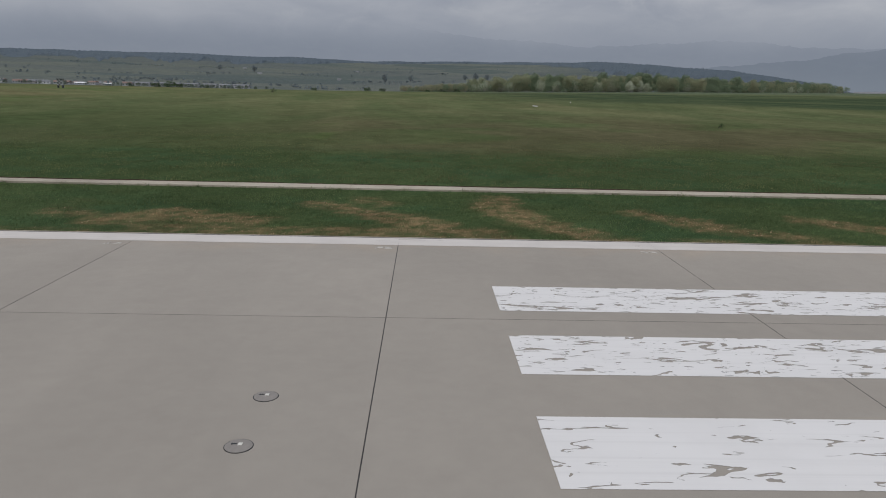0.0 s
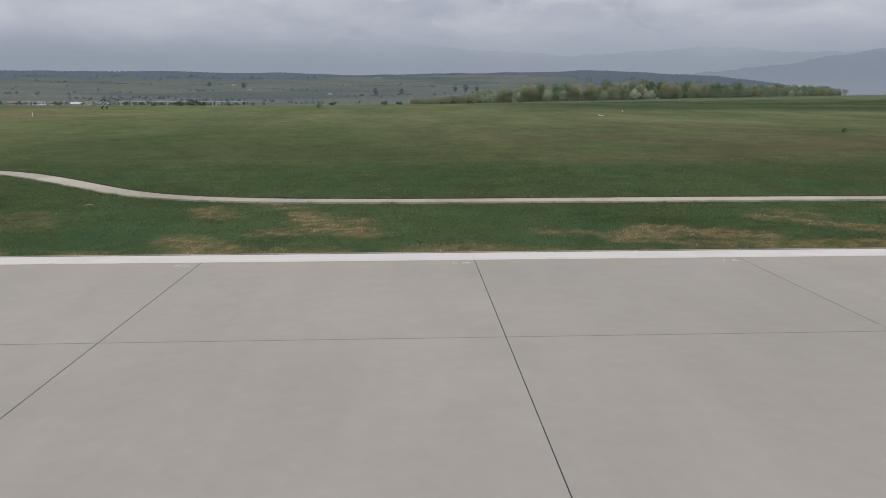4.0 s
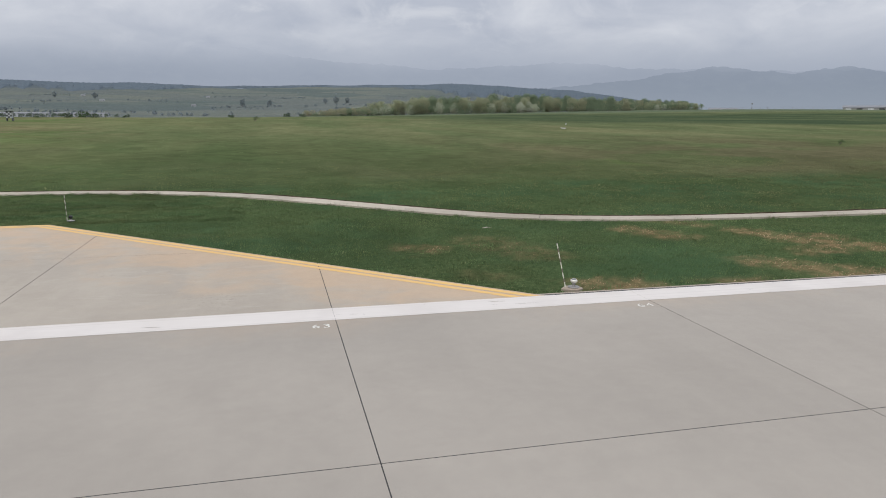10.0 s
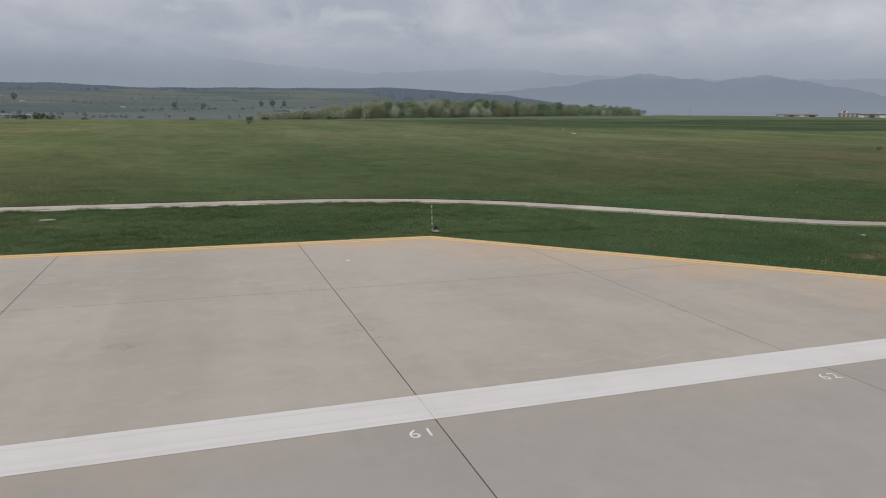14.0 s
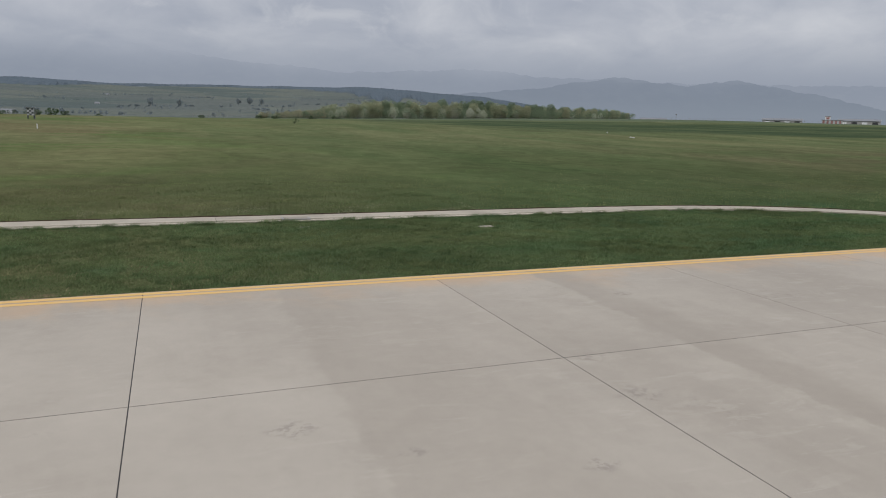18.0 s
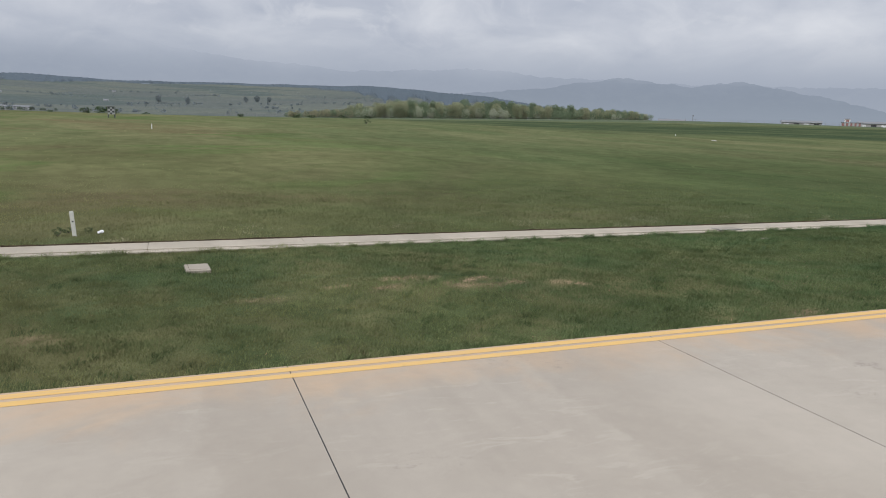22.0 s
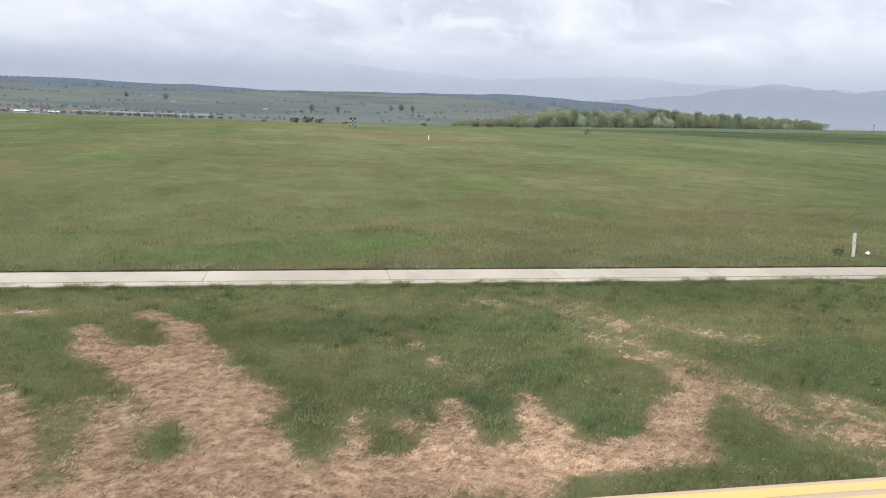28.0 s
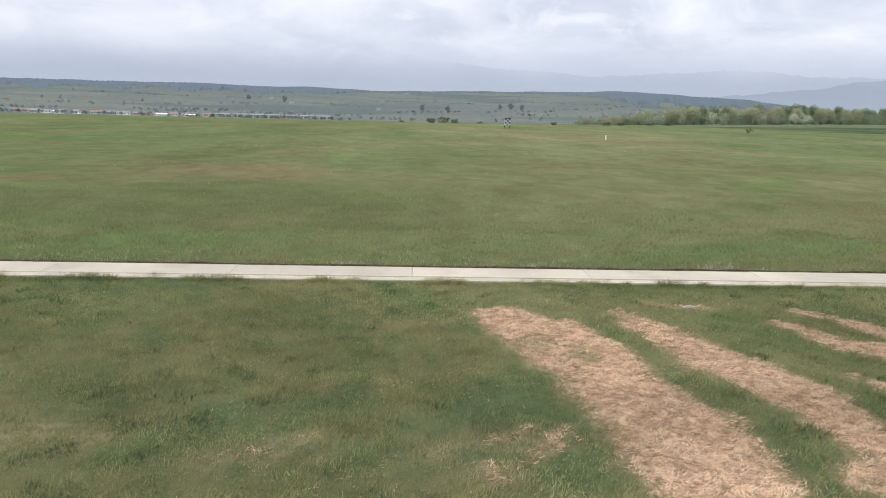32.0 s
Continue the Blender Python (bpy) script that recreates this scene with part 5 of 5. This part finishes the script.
def stake(at, high, lean_x, lean_y, radius, bands, label, foot=0.0):
    t = thing("marker_stake", (at[0], at[1], foot), label, "stake", "marker stakes")
    tip = Vector((lean_x, lean_y, high))
    n = 9 if bands else 1
    for i in range(n):
        a, b = tip * ((i + (0.25 if i % 2 else 0)) / n), tip * (min(n, i + 1 + (0 if i % 2 else 0.25)) / n)
        part("band" if bands else "pole", rod(bmesh.new(), a, b, radius, radius * 0.95, 10), STAKE_RED if bands and i % 2 else POLE, t)
    part("cap", rod(bmesh.new(), tip, tip * 1.012, radius * 1.15, radius * 0.6, 10), METAL_DARK if bands else POLE, t)
    return t


footing((-31.35, 18.86), 0.25, "rough concrete footing of the edge light beside the runway", 4, 1)
edge_light((-31.31, 18.85, 0.03), METAL_GREY, CREAM, "short cream runway edge light with a glass dome", 0)
stake((-31.50, 18.92), 1.18, -0.27, 0.02, 0.014, True, "leaning stake with white and dark bands beside the runway light", 0.0)
footing((-96.56, 33.56), 0.27, "rough concrete footing of the taxi light in the grass", 0, 2)
edge_light((-96.60, 33.50, 0.03), BRASS, METAL_DARK, "short dark taxi light on a round ochre plate", 0)
stake((-96.79, 33.60), 1.22, 0.02, 0.0, 0.016, False, "thin upright cream stake beside the taxi light", 0.02)
edge_light((-46.90, 34.2, -0.02), METAL_GREY, METAL_DARK, "short dark taxi light at the pad's corner", 0)
stake((-47.05, 34.25), 1.05, -0.03, 0.0, 0.014, True, "upright stake with white and dark bands at the pad's corner", 0.0)


def inset_light(x, y):
    t = thing("inset_light", (x, y, 0.0), "round grey steel light set flush into the runway", "runway light", "inset lights")
    part("ring", lathe([(0.182, -0.05), (0.182, 0.004), (0.176, 0.006), (0.170, 0.004)], 28), METAL_DARK, t)
    part("lid", lathe([(0.171, -0.05), (0.171, 0.008), (0.12, 0.014), (0.05, 0.02)], 28), LID, t)
    part("window", boxed(-0.10, 0.01, 0.0, -0.02, 0.05, 0.022, bevel=0.005), METAL_DARK, t)
    part("rib", boxed(-0.02, -0.02, 0.0, 0.05, 0.06, 0.024, bevel=0.008), CREAM, t)


inset_light(-1.53, 7.17)
inset_light(-1.55, 5.72)


def cover_slab(x, y, w, d, turn, tall=0.06):
    t = thing("manhole_cover", (x, y, -0.02), "weathered concrete cable pit cover lying in the grass", "cover", "pit covers in the grass", turn=turn)
    part("frame", prism([(-w / 2, -d / 2), (w / 2, -d / 2), (w / 2, d / 2), (-w / 2, d / 2)], -0.1, tall, 0.015), COVER, t)
    part("lid", prism([(-w / 2 + 0.09, -d / 2 + 0.09), (w / 2 - 0.09, -d / 2 + 0.09), (w / 2 - 0.09, d / 2 - 0.09), (-w / 2 + 0.09, d / 2 - 0.09)], 0, tall + 0.02, 0.012), COVER, t)


cover_slab(-91.18, 41.85, 0.66, 0.92, 3, 0.05)
cover_slab(-61.9, 41.6, 0.62, 0.28, 5, -0.004)
cover_slab(-69.3, 42.85, 0.6, 0.3, 5, -0.006)
cover_slab(-30.6, 28.9, 0.5, 0.3, 35, -0.012)
cover_slab(-120.87, 42.14, 0.34, 0.12, 4, 0.03)
cover_slab(-138.0, 41.5, 0.5, 0.4, 10)

board = thing("marker_post", (-94.97, 48.27, stand(-95, 48.3)), "whitewashed wooden marker post standing askew in the meadow", "post", turn=8)
bm = boxed(-0.068, -0.03, -0.1, 0.068, 0.03, 0.88, bevel=0.012)
bmesh.ops.transform(bm, matrix=Matrix.Rotation(radians(-4), 4, "Y"), verts=bm.verts)
part("board", bm, WHITE_WOOD, board)
part("hole", lathe([(0.028, 0), (0.028, 0.07)], 10), METAL_DARK, board, "dark round hole").matrix_local = pose(-0.035, 0.035, 0.52, 90, 0, 0)
bm = boxed(-0.11, -0.06, -0.01, 0.11, 0.06, 0.04, bevel=0.02)
scrap = new("white_stone", mesh_of(bm, "white_stone", SIGN_WHITE))
scrap.matrix_world = pose(-94.17, 48.5, stand(-94.17, 48.5) + 0.06, 38, -14, 25)
tagged(scrap, "small white stone lying in the meadow grass", "stone", "stones in the meadow")
for x, y, h in ((-94.3, 149.5, 0.72), (38.0, 180.6, 0.35)):
    t = thing("small_post", (x, y, stand(x, y)), "short white peg standing in the meadow", "post", "white pegs in the meadow")
    part("peg", boxed(-0.08, -0.04, -0.1, 0.08, 0.04, h, bevel=0.02), SIGN_WHITE, t)
    part("cap", boxed(-0.09, -0.05, h, 0.09, 0.05, h + 0.03, bevel=0.01), SIGN_WHITE, t)
lath = new("white_board", mesh_of(boxed(-0.55, -0.10, 0, 0.55, 0.10, 0.16, bevel=0.03), "white_board", SIGN_WHITE))
lath.matrix_world = pose(24.3, 150.4, stand(24.3, 150.4) + 0.02, 0, 6, -30)
tagged(lath, "short white board lying in the meadow grass", "board")
chip = new("paint_chip", mesh_of(boxed(-0.035, -0.10, 0, 0.035, 0.10, 0.015, bevel=0.006), "paint_chip", SIGN_WHITE))
chip.matrix_world = pose(-51.4, 29.3, 0.0, 0, 0, 25)
tagged(chip, "white scrap lying on the concrete pad", "scrap")
# the hatch sunk in the path
hatch = thing("path_hatch", (-69.3, 44.95, 0.05), "stained concrete hatch set in the path", "hatch", turn=1)
part("frame", prism([(-0.6, -0.3), (0.6, -0.3), (0.6, 0.3), (-0.6, 0.3)], -0.05, 0.014, 0.006), METAL_GREY, hatch)
part("plate", prism([(-0.52, -0.23), (0.52, -0.23), (0.52, 0.23), (-0.52, 0.23)], 0, 0.022, 0.006), COVER, hatch)


# ---------------------------------------------------------------- grass
def blades(name, n, area, tall, wide, material, label, allow, seed, flat=0.0):
    """Grass as single tapered blades, strewn over a stretch of ground. allow(x, y) gives the chance and the growth."""
    g = np.random.default_rng(seed)
    x, y = g.uniform(area[0], area[1], n), g.uniform(area[2], area[3], n)
    clump = 0.05 if flat == 0 else 0.0
    x += clump * np.sin(y * 37) * 2
    chance, growth = allow(x, y)
    keep = g.random(n) < chance
    x, y, growth = x[keep], y[keep], np.broadcast_to(growth, n)[keep]
    n = len(x)
    z = land(x, y)
    a = g.uniform(0, 2 * np.pi, n)
    h = g.uniform(tall[0], tall[1], n) * growth
    w = g.uniform(wide[0], wide[1], n)
    if flat:
        # matted straw lies in combed wisps, heaped and hollow by turns
        heap = step(-0.5, 0.8, wobble(x, y, 0.16, 3.0) + 0.6 * wobble(x, y, 0.07, 5.0))
        h = h * (0.45 + 1.0 * heap)
        z = z + 0.030 * heap
        b = 2.0 * wobble(x, y, 0.5, 2.0) + 1.2 * wobble(x, y, 0.2, 6.0) + g.normal(0, 0.75, n)
        lean = flat * g.uniform(0.03, 0.085, n)
    else:
        b = 2.6 * wobble(x, y, 0.35, 8.0) + g.normal(0, 1.1, n)
        lean = h * g.uniform(0.2, 1.2, n)
    side = np.stack([np.cos(a) * w, np.sin(a) * w, 0 * w], 1)
    foot = np.stack([x, y, z - 0.01], 1)
    tip = foot + np.stack([np.cos(b) * lean, np.sin(b) * lean, h + 0.01], 1)
    tri = np.stack([foot - side, foot + side, tip], 1)
    ob = new(name, raw_mesh(name, tri.reshape(-1, 3), np.arange(3 * n).reshape(-1, 3), material))
    return tagged(ob, label, "grass", kind="stuff")


def lawn_rule(x, y):
    ledge = np.where(x < -52, 0.02 + 0.24 * wobble(x, y, 1.1, 8.0) + 0.18 * wobble(x, y, 0.3, 3.0), -0.16 + 0.26 * wobble(x, y, 0.7, 8.0) + 0.12 * wobble(x, y, 0.25, 3.0))
    ok = ~paved(x, y, 0.02) & (off_path(x, y) > ledge)
    d = dryness(x, y)
    patch = 0.7 + 0.45 * wobble(x, y, 0.7, 4.0)
    rim = np.where(x > -47, y - EDGE_Y - 0.2, y - PAD_Y)
    edge = 1 + 0.9 * step(0.45, 0.05, rim) * step(-0.3, 0.6, wobble(x, y, 0.5, 6.0))
    edge = edge + 0.7 * step(0.75, 0.3, off_path(x, y)) * step(-0.2, 0.6, wobble(x, y, 0.6, 3.0))
    return ok * (1 - 0.93 * d) * np.clip(patch, 0.5, 1), edge * (0.75 + 0.55 * np.clip(wobble(x, y, 0.8, 5.0), -0.6, 1) + 0.5 * step(0.4, 0.9, wobble(x, y, 2.3, 7.0)))


def straw_rule(x, y):
    thin = 0.035 * step(-0.4, 0.8, wobble(x, y, 1.6, 2.0) + 0.5 * wobble(x, y, 0.5, 7.0)) * (x < -70)
    return (~paved(x, y, 0.05) & (off_path(x, y) > 0.1)) * np.maximum(thin, step(0.15, 0.7, dryness(x, y))) * np.where(x > -60, 0.95, 1), 1.0


def meadow_rule(x, y):
    return (off_path(x, y) > 0.34 + 0.10 * wobble(x, y, 0.5, 3.0)) * np.clip(0.7 + 0.5 * wobble(x, y, 1.7, 6.0), 0.15, 1) * step(72, 46, y), 0.7 + 0.5 * np.clip(wobble(x, y, 1.3, 7.0), -0.6, 1)


blades("lawn", 900000, (-146, -94, 33.2, 44.9), (0.03, 0.085), (0.0035, 0.0075), LAWN, "short green grass between the pad and the path", lawn_rule, 21)
blades("lawn", 560000, (-94, -40, 33.2, 44.9), (0.03, 0.085), (0.006, 0.013), LAWN, "short green grass beside the turning pad", lawn_rule, 22)
blades("lawn", 300000, (-46, 26, 18.4, 44.5), (0.03, 0.075), (0.008, 0.018), LAWN, "short green grass beside the runway", lambda x, y: (lawn_rule(x, y)[0] * (y < path_mid(x)), lawn_rule(x, y)[1]), 23)
blades("dead_grass", 950000, (-131, -104, 33.2, 42.9), (0.006, 0.026), (0.0028, 0.006), STRAW, "flattened dead straw-coloured grass in tongues beside the pad", straw_rule, 24, 1.2)
blades("dead_grass", 200000, (-103, 24, 18.4, 40), (0.01, 0.04), (0.006, 0.012), STRAW_DULL, "thin dead grass in patches beside the pavement", straw_rule, 25, 1.2)
blades("meadow_grass", 420000, (-150, -60, 46.1, 72), (0.05, 0.14), (0.007, 0.015), MEADOW, "taller olive meadow grass behind the path", meadow_rule, 26)
blades("meadow_grass", 180000, (-60, 40, 29.6, 70), (0.05, 0.12), (0.010, 0.020), MEADOW, "taller olive meadow grass behind the path",
       lambda x, y: (meadow_rule(x, y)[0] * (y > path_mid(x)), meadow_rule(x, y)[1]), 27)


blades("seed_heads", 90000, (-140, -60, 46.4, 49.5), (0.10, 0.20), (0.0035, 0.0065), SEED, "pale seeding grass heads along the path's far side",
       lambda x, y: (step(0.1, 0.8, wobble(x, y, 1.9, 6.0)) * step(49.5, 46.4, y), 0.8), 29)
def tuft_rule(x, y):
    d = off_path(x, y)
    near_rim = np.where(x < -50, 0.20, 0.02)
    grown = step(-0.25, 0.65, wobble(x, y, 1.0, 8.0) + 0.6 * wobble(x, y, 0.35, 3.0))
    return (y < path_mid(x)) * grown * step(near_rim - 0.26 * grown, near_rim - 0.08, d) * step(near_rim + 0.35, near_rim + 0.1, d), 0.6 + 0.6 * grown


def clump_rule(x, y):
    """Dark rank tufts scattered in the lawn, and along the pad's rim where water runs off."""
    loose = step(0.62, 0.95, wobble(x, y, 0.42, 12.0) + 0.55 * wobble(x, y, 3.1, 5.0))
    rim = step(0.42, 0.12, y - PAD_Y) * np.maximum(step(-90.5, -88.6, x) * step(-84.6, -85.6, x), step(0.25, 0.7, wobble(x, y, 3.7, 3.0))) * step(-0.5, 0.4, wobble(x, y, 0.28, 2.0))
    return ~paved(x, y, 0.02) * (off_path(x, y) > 0.15) * (1 - dryness(x, y)) * np.maximum(0.8 * loose, rim), 0.55 + 0.35 * loose + 0.55 * rim


blades("rank_tufts", 620000, (-146, -46, 33.2, 44.9), (0.06, 0.15), (0.004, 0.009), LUSH, "dark rank tufts of grass in the lawn", clump_rule, 33)
blades("path_tufts", 330000, (-146, -40, 43.4, 45.2), (0.06, 0.16), (0.004, 0.009), LAWN, "long grass hanging over the path's near edge", tuft_rule, 31)
blades("path_tufts", 220000, (-46, 26, 28.0, 44.6), (0.06, 0.15), (0.008, 0.016), LAWN, "long grass hanging over the path's near edge", tuft_rule, 32)
blades("tussocks", 420000, (-240, 120, 52, 190), (0.06, 0.16), (0.014, 0.030), LAWN, "coarse tussocks scattered over the open field",
       lambda x, y: (step(0.85, 1.15, wobble(x, y, 1.5, 2.0) + 0.6 * wobble(x, y, 13.0, 4.0)) * step(190, 110, y) * (0.4 + 0.6 * step(52, 70, y)), 0.6 + 0.5 * step(0, 1, wobble(x, y, 5.0, 1.0))), 28)


# ---------------------------------------------------------------- pavement: runway, pad, path
runway = thing("runway", (0, 0, 0), "grey concrete runway of large square slabs with white markings", "runway", kind="structure")
pad = thing("turning_pad", (0, 0, 0), "pale concrete turning pad beside the runway with a double yellow edge line", "pavement", kind="structure")
path = thing("concrete_path", (0, 0, 0), "narrow pale concrete path through the grass", "path", kind="structure")

bm = prism([(-900, EDGE_Y - 45), (900, EDGE_Y - 45), (900, EDGE_Y + 0.1), (-900, EDGE_Y + 0.1)], -0.12, -0.003)
part("joint_filler", bm, SEAL, runway, "dark joint sealant")
rim = [(-172, EDGE_Y), (-30, EDGE_Y), (-30, PAD_Y - 0.05), (-172, PAD_Y - 0.05)]
part("joint_filler", prism(clip(rim, OUT.x, OUT.y, PAD_RIM - 0.05), -0.11, -0.0035), SEAL, pad, "dark joint sealant")

GAP_X, GAP_Y = 0.0084, 0.0101


def slab_outline(x0, y0, x1, y1):
    return [(x0 + GAP_X, y0 + GAP_Y), (x1 - GAP_X, y0 + GAP_Y), (x1 - GAP_X, y1 - GAP_Y), (x0 + GAP_X, y1 - GAP_Y)]


slab_mesh = mesh_of(prism(slab_outline(-SLAB / 2, -SLAB / 2, SLAB / 2, SLAB / 2), -0.10, 0.0, 0.003), "slab", RUNWAY)
pad_mesh = mesh_of(prism(slab_outline(-SLAB / 2, -SLAB / 2, SLAB / 2, SLAB / 2), -0.10, 0.0, 0.003), "slab", PAD)
for col in range(-21, 5):
    for row in range(6):
        part("slab", slab_mesh, None, runway).matrix_local = pose((col + 0.5) * SLAB, EDGE_Y - (row + 0.5) * SLAB, 0)
for side in (-1, 1):
    bm = bmesh.new()
    for col in range(60):
        for row in range(6):
            x0 = 37.5 + col * SLAB if side > 0 else -165 - col * SLAB
            pts = slab_outline(x0, EDGE_Y - (row + 1) * SLAB, x0 + SLAB, EDGE_Y - row * SLAB)
            bm.faces.new([bm.verts.new((x, y, 0.0)) for x, y in pts])
    tagged(part("far_slabs", bm, RUNWAY, runway), kind="stuff")
# a narrow shoulder closes the runway's edge
part("shoulder", boxed(-900, EDGE_Y + 0.006, -0.10, START[0] + 0.62, EDGE_Y + 0.008, -0.02), SEAL, runway)
part("shoulder", prism(clip([(-33.4, EDGE_Y + 0.01), (900, EDGE_Y + 0.01), (900, EDGE_Y + 0.2), (-33.4, EDGE_Y + 0.2)], -OUT.x, -OUT.y, -PAD_RIM - 0.01), -0.1, -0.006, 0.005), RUNWAY, runway)

for col in range(-22, -3):
    for y0, y1 in ((EDGE_Y, EDGE_Y + SLAB), (EDGE_Y + SLAB, PAD_Y)):
        pts = slab_outline(col * SLAB, y0, (col + 1) * SLAB, y1)
        cut = clip(pts, OUT.x, OUT.y, PAD_RIM)
        if len(cut) < 3:
            continue
        if cut == pts and y0 == EDGE_Y:
            part("slab", pad_mesh, None, pad).matrix_local = pose((col + 0.5) * SLAB, EDGE_Y + SLAB / 2, 0)
        else:
            part("slab", prism(cut, -0.10, 0.0, 0.003), PAD, pad)

LIFT = 0.004


def stripe(x0, y0, x1, y1, z=LIFT):
    bm = bmesh.new()
    bm.faces.new([bm.verts.new(p) for p in ((x0, y0, z), (x1, y0, z), (x1, y1, z), (x0, y1, z))])
    return bm


edge_mesh = mesh_of(stripe(-SLAB / 2 + 0.0015, 17.38, SLAB / 2 - 0.0015, EDGE_Y - 0.01), "edge_line", WHITE_LINE)
for col in range(-30, 12):
    part("edge_line", edge_mesh, None, runway).matrix_local = pose((col + 0.5) * SLAB, 0, 0)
for side in (-1, 1):
    part("edge_line", stripe(*((90, 17.38, 900, 18.33) if side > 0 else (-900, 17.38, -225, 18.33))), WHITE_LINE, runway)
for i in range(12):
    y1 = 13.20 - 3.29 * i
    part("threshold_stripe", stripe(2.30, y1 - 1.81, 32.3, y1), WHITE_WORN, runway, "white threshold stripe with flaking paint")


def band(offset, width, material, label):
    """One line of the pad's double edge line, offset outwards from the inner one."""
    bm = bmesh.new()
    rows = []
    for d in (offset, offset + width):
        turn = CORNER[0] + d * (OUT.x / (1 + OUT.y))
        a = Vector(START) + OUT * d
        a -= SLANT * ((a.y - EDGE_Y - 0.01) / SLANT.y)
        rows.append([(a.x, a.y), (turn, LINE_Y + d), (-172, LINE_Y + d)])
    for k in range(2):
        (x0, y0), (x1, y1) = rows[0][k], rows[0][k + 1]
        (u0, v0), (u1, v1) = rows[1][k], rows[1][k + 1]
        bm.faces.new([bm.verts.new((x, y, LIFT)) for x, y in ((x0, y0), (u0, v0), (u1, v1), (x1, y1))])
    bmesh.ops.remove_doubles(bm, verts=bm.verts, dist=0.001)
    bmesh.ops.recalc_face_normals(bm, faces=bm.faces)
    part("yellow_line", bm, material, pad, label)


band(0.0, 0.20, YELLOW, "inner yellow edge line")
band(0.31, 0.20, YELLOW, "outer yellow edge line")

for k in range(61, 70):
    x = SLAB * (k - 68)
    if k < 65:
        text = bpy.data.curves.new("slab_number", "FONT")
        text.body, text.size, text.align_x, text.extrude, text.space_character = str(k), 0.36, "RIGHT", 0.0, 1.25
        text.materials.append(NUMBER)
        ob = part("slab_number", text, None, runway)
        ob.matrix_local = pose(x - 0.13, 16.86, LIFT + 0.001)
    else:
        bm = stripe(x - 0.62, 16.88, x - 0.42, 17.12)
        bm2 = stripe(x - 0.36, 16.88, x - 0.16, 17.12)
        part("number_bar", bm, NUMBER_FAINT, runway)
        part("number_bar", bm2, NUMBER_FAINT, runway)

def path_strip(x0, x1, profile):
    """A stretch of the path with the given cross profile of (side in half widths, height)."""
    bm = bmesh.new()
    rows = []
    for x in np.linspace(x0, x1, 5):
        slope = float(path_mid(x + 0.2) - path_mid(x - 0.2)) / 0.4
        n = Vector((-slope, 1)).normalized()
        m, h = Vector((x, float(path_mid(x)))), float(path_half(x))
        rows.append([bm.verts.new((*(m + n * side * h), z)) for side, z in profile])
    for a, b in zip(rows, rows[1:]):
        for k in range(len(profile) - 1):
            bm.faces.new((a[k], b[k], b[k + 1], a[k + 1]))
    bm.faces.new(rows[0])
    bm.faces.new(rows[-1][::-1])
    bmesh.ops.recalc_face_normals(bm, faces=bm.faces)
    return bm


for i in range(47):
    x0, x1 = -172.55 + 5.0 * i + 0.006, -172.55 + 5.0 * (i + 1) - 0.006
    dip = 0.006 * math.sin(i * 5.1)
    near_side = -0.80 if x1 < -50 else -1.0
    if x1 < -50:
        ledge = path_strip(x0 - 0.004, x1 + 0.004, [(-1.26, -0.12), (-1.26, 0.004), (-1.24, 0.012), (near_side - 0.012, 0.022), (near_side - 0.012, -0.12)])
        part("ledge", ledge, PATHWAY, path, "low concrete ledge along the path")
    bm = path_strip(x0, x1, [(near_side, -0.12), (near_side, 0.035 + dip), (near_side + 0.015, 0.047 + dip), (0.985, 0.045 - dip), (1, 0.03 - dip), (1, -0.12)])
    part("path_slab", bm, PATHWAY, path)

# the dark brown lip along the path's far edge
lip_x = np.arange(-172, 62, 0.35)
lip_up = 0.036 + 0.016 * wobble(lip_x, 0 * lip_x, 1.7, 2.0) + 0.014 * wobble(lip_x, 0 * lip_x, 0.6, 4.0)
lip_slope = (path_mid(lip_x + 0.2) - path_mid(lip_x - 0.2)) / 0.4
across = np.stack([-lip_slope, np.ones_like(lip_x)], 1) / np.sqrt(1 + lip_slope**2)[:, None]
rows = []
for gap, share, base in ((0.008, 0.0, -0.05), (0.03, 1.0, 0.03), (0.12, 1.1, 0.03), (0.30, 0.6, 0.0), (0.55, 0.0, -0.07)):
    off = path_half(lip_x) + gap
    rows.append(np.stack([lip_x + across[:, 0] * off, path_mid(lip_x) + across[:, 1] * off, base + share * lip_up], 1))
n = len(lip_x)
foot = np.arange(n - 1)
quads = np.concatenate([np.stack([k * n + foot, k * n + foot + 1, (k + 1) * n + foot + 1, (k + 1) * n + foot], 1) for k in range(4)])
tagged(new("earth_lip", raw_mesh("earth_lip", np.concatenate(rows), quads, DARK_LIP)), "dark brown uneven lip along the path's far edge", "soil", kind="stuff")
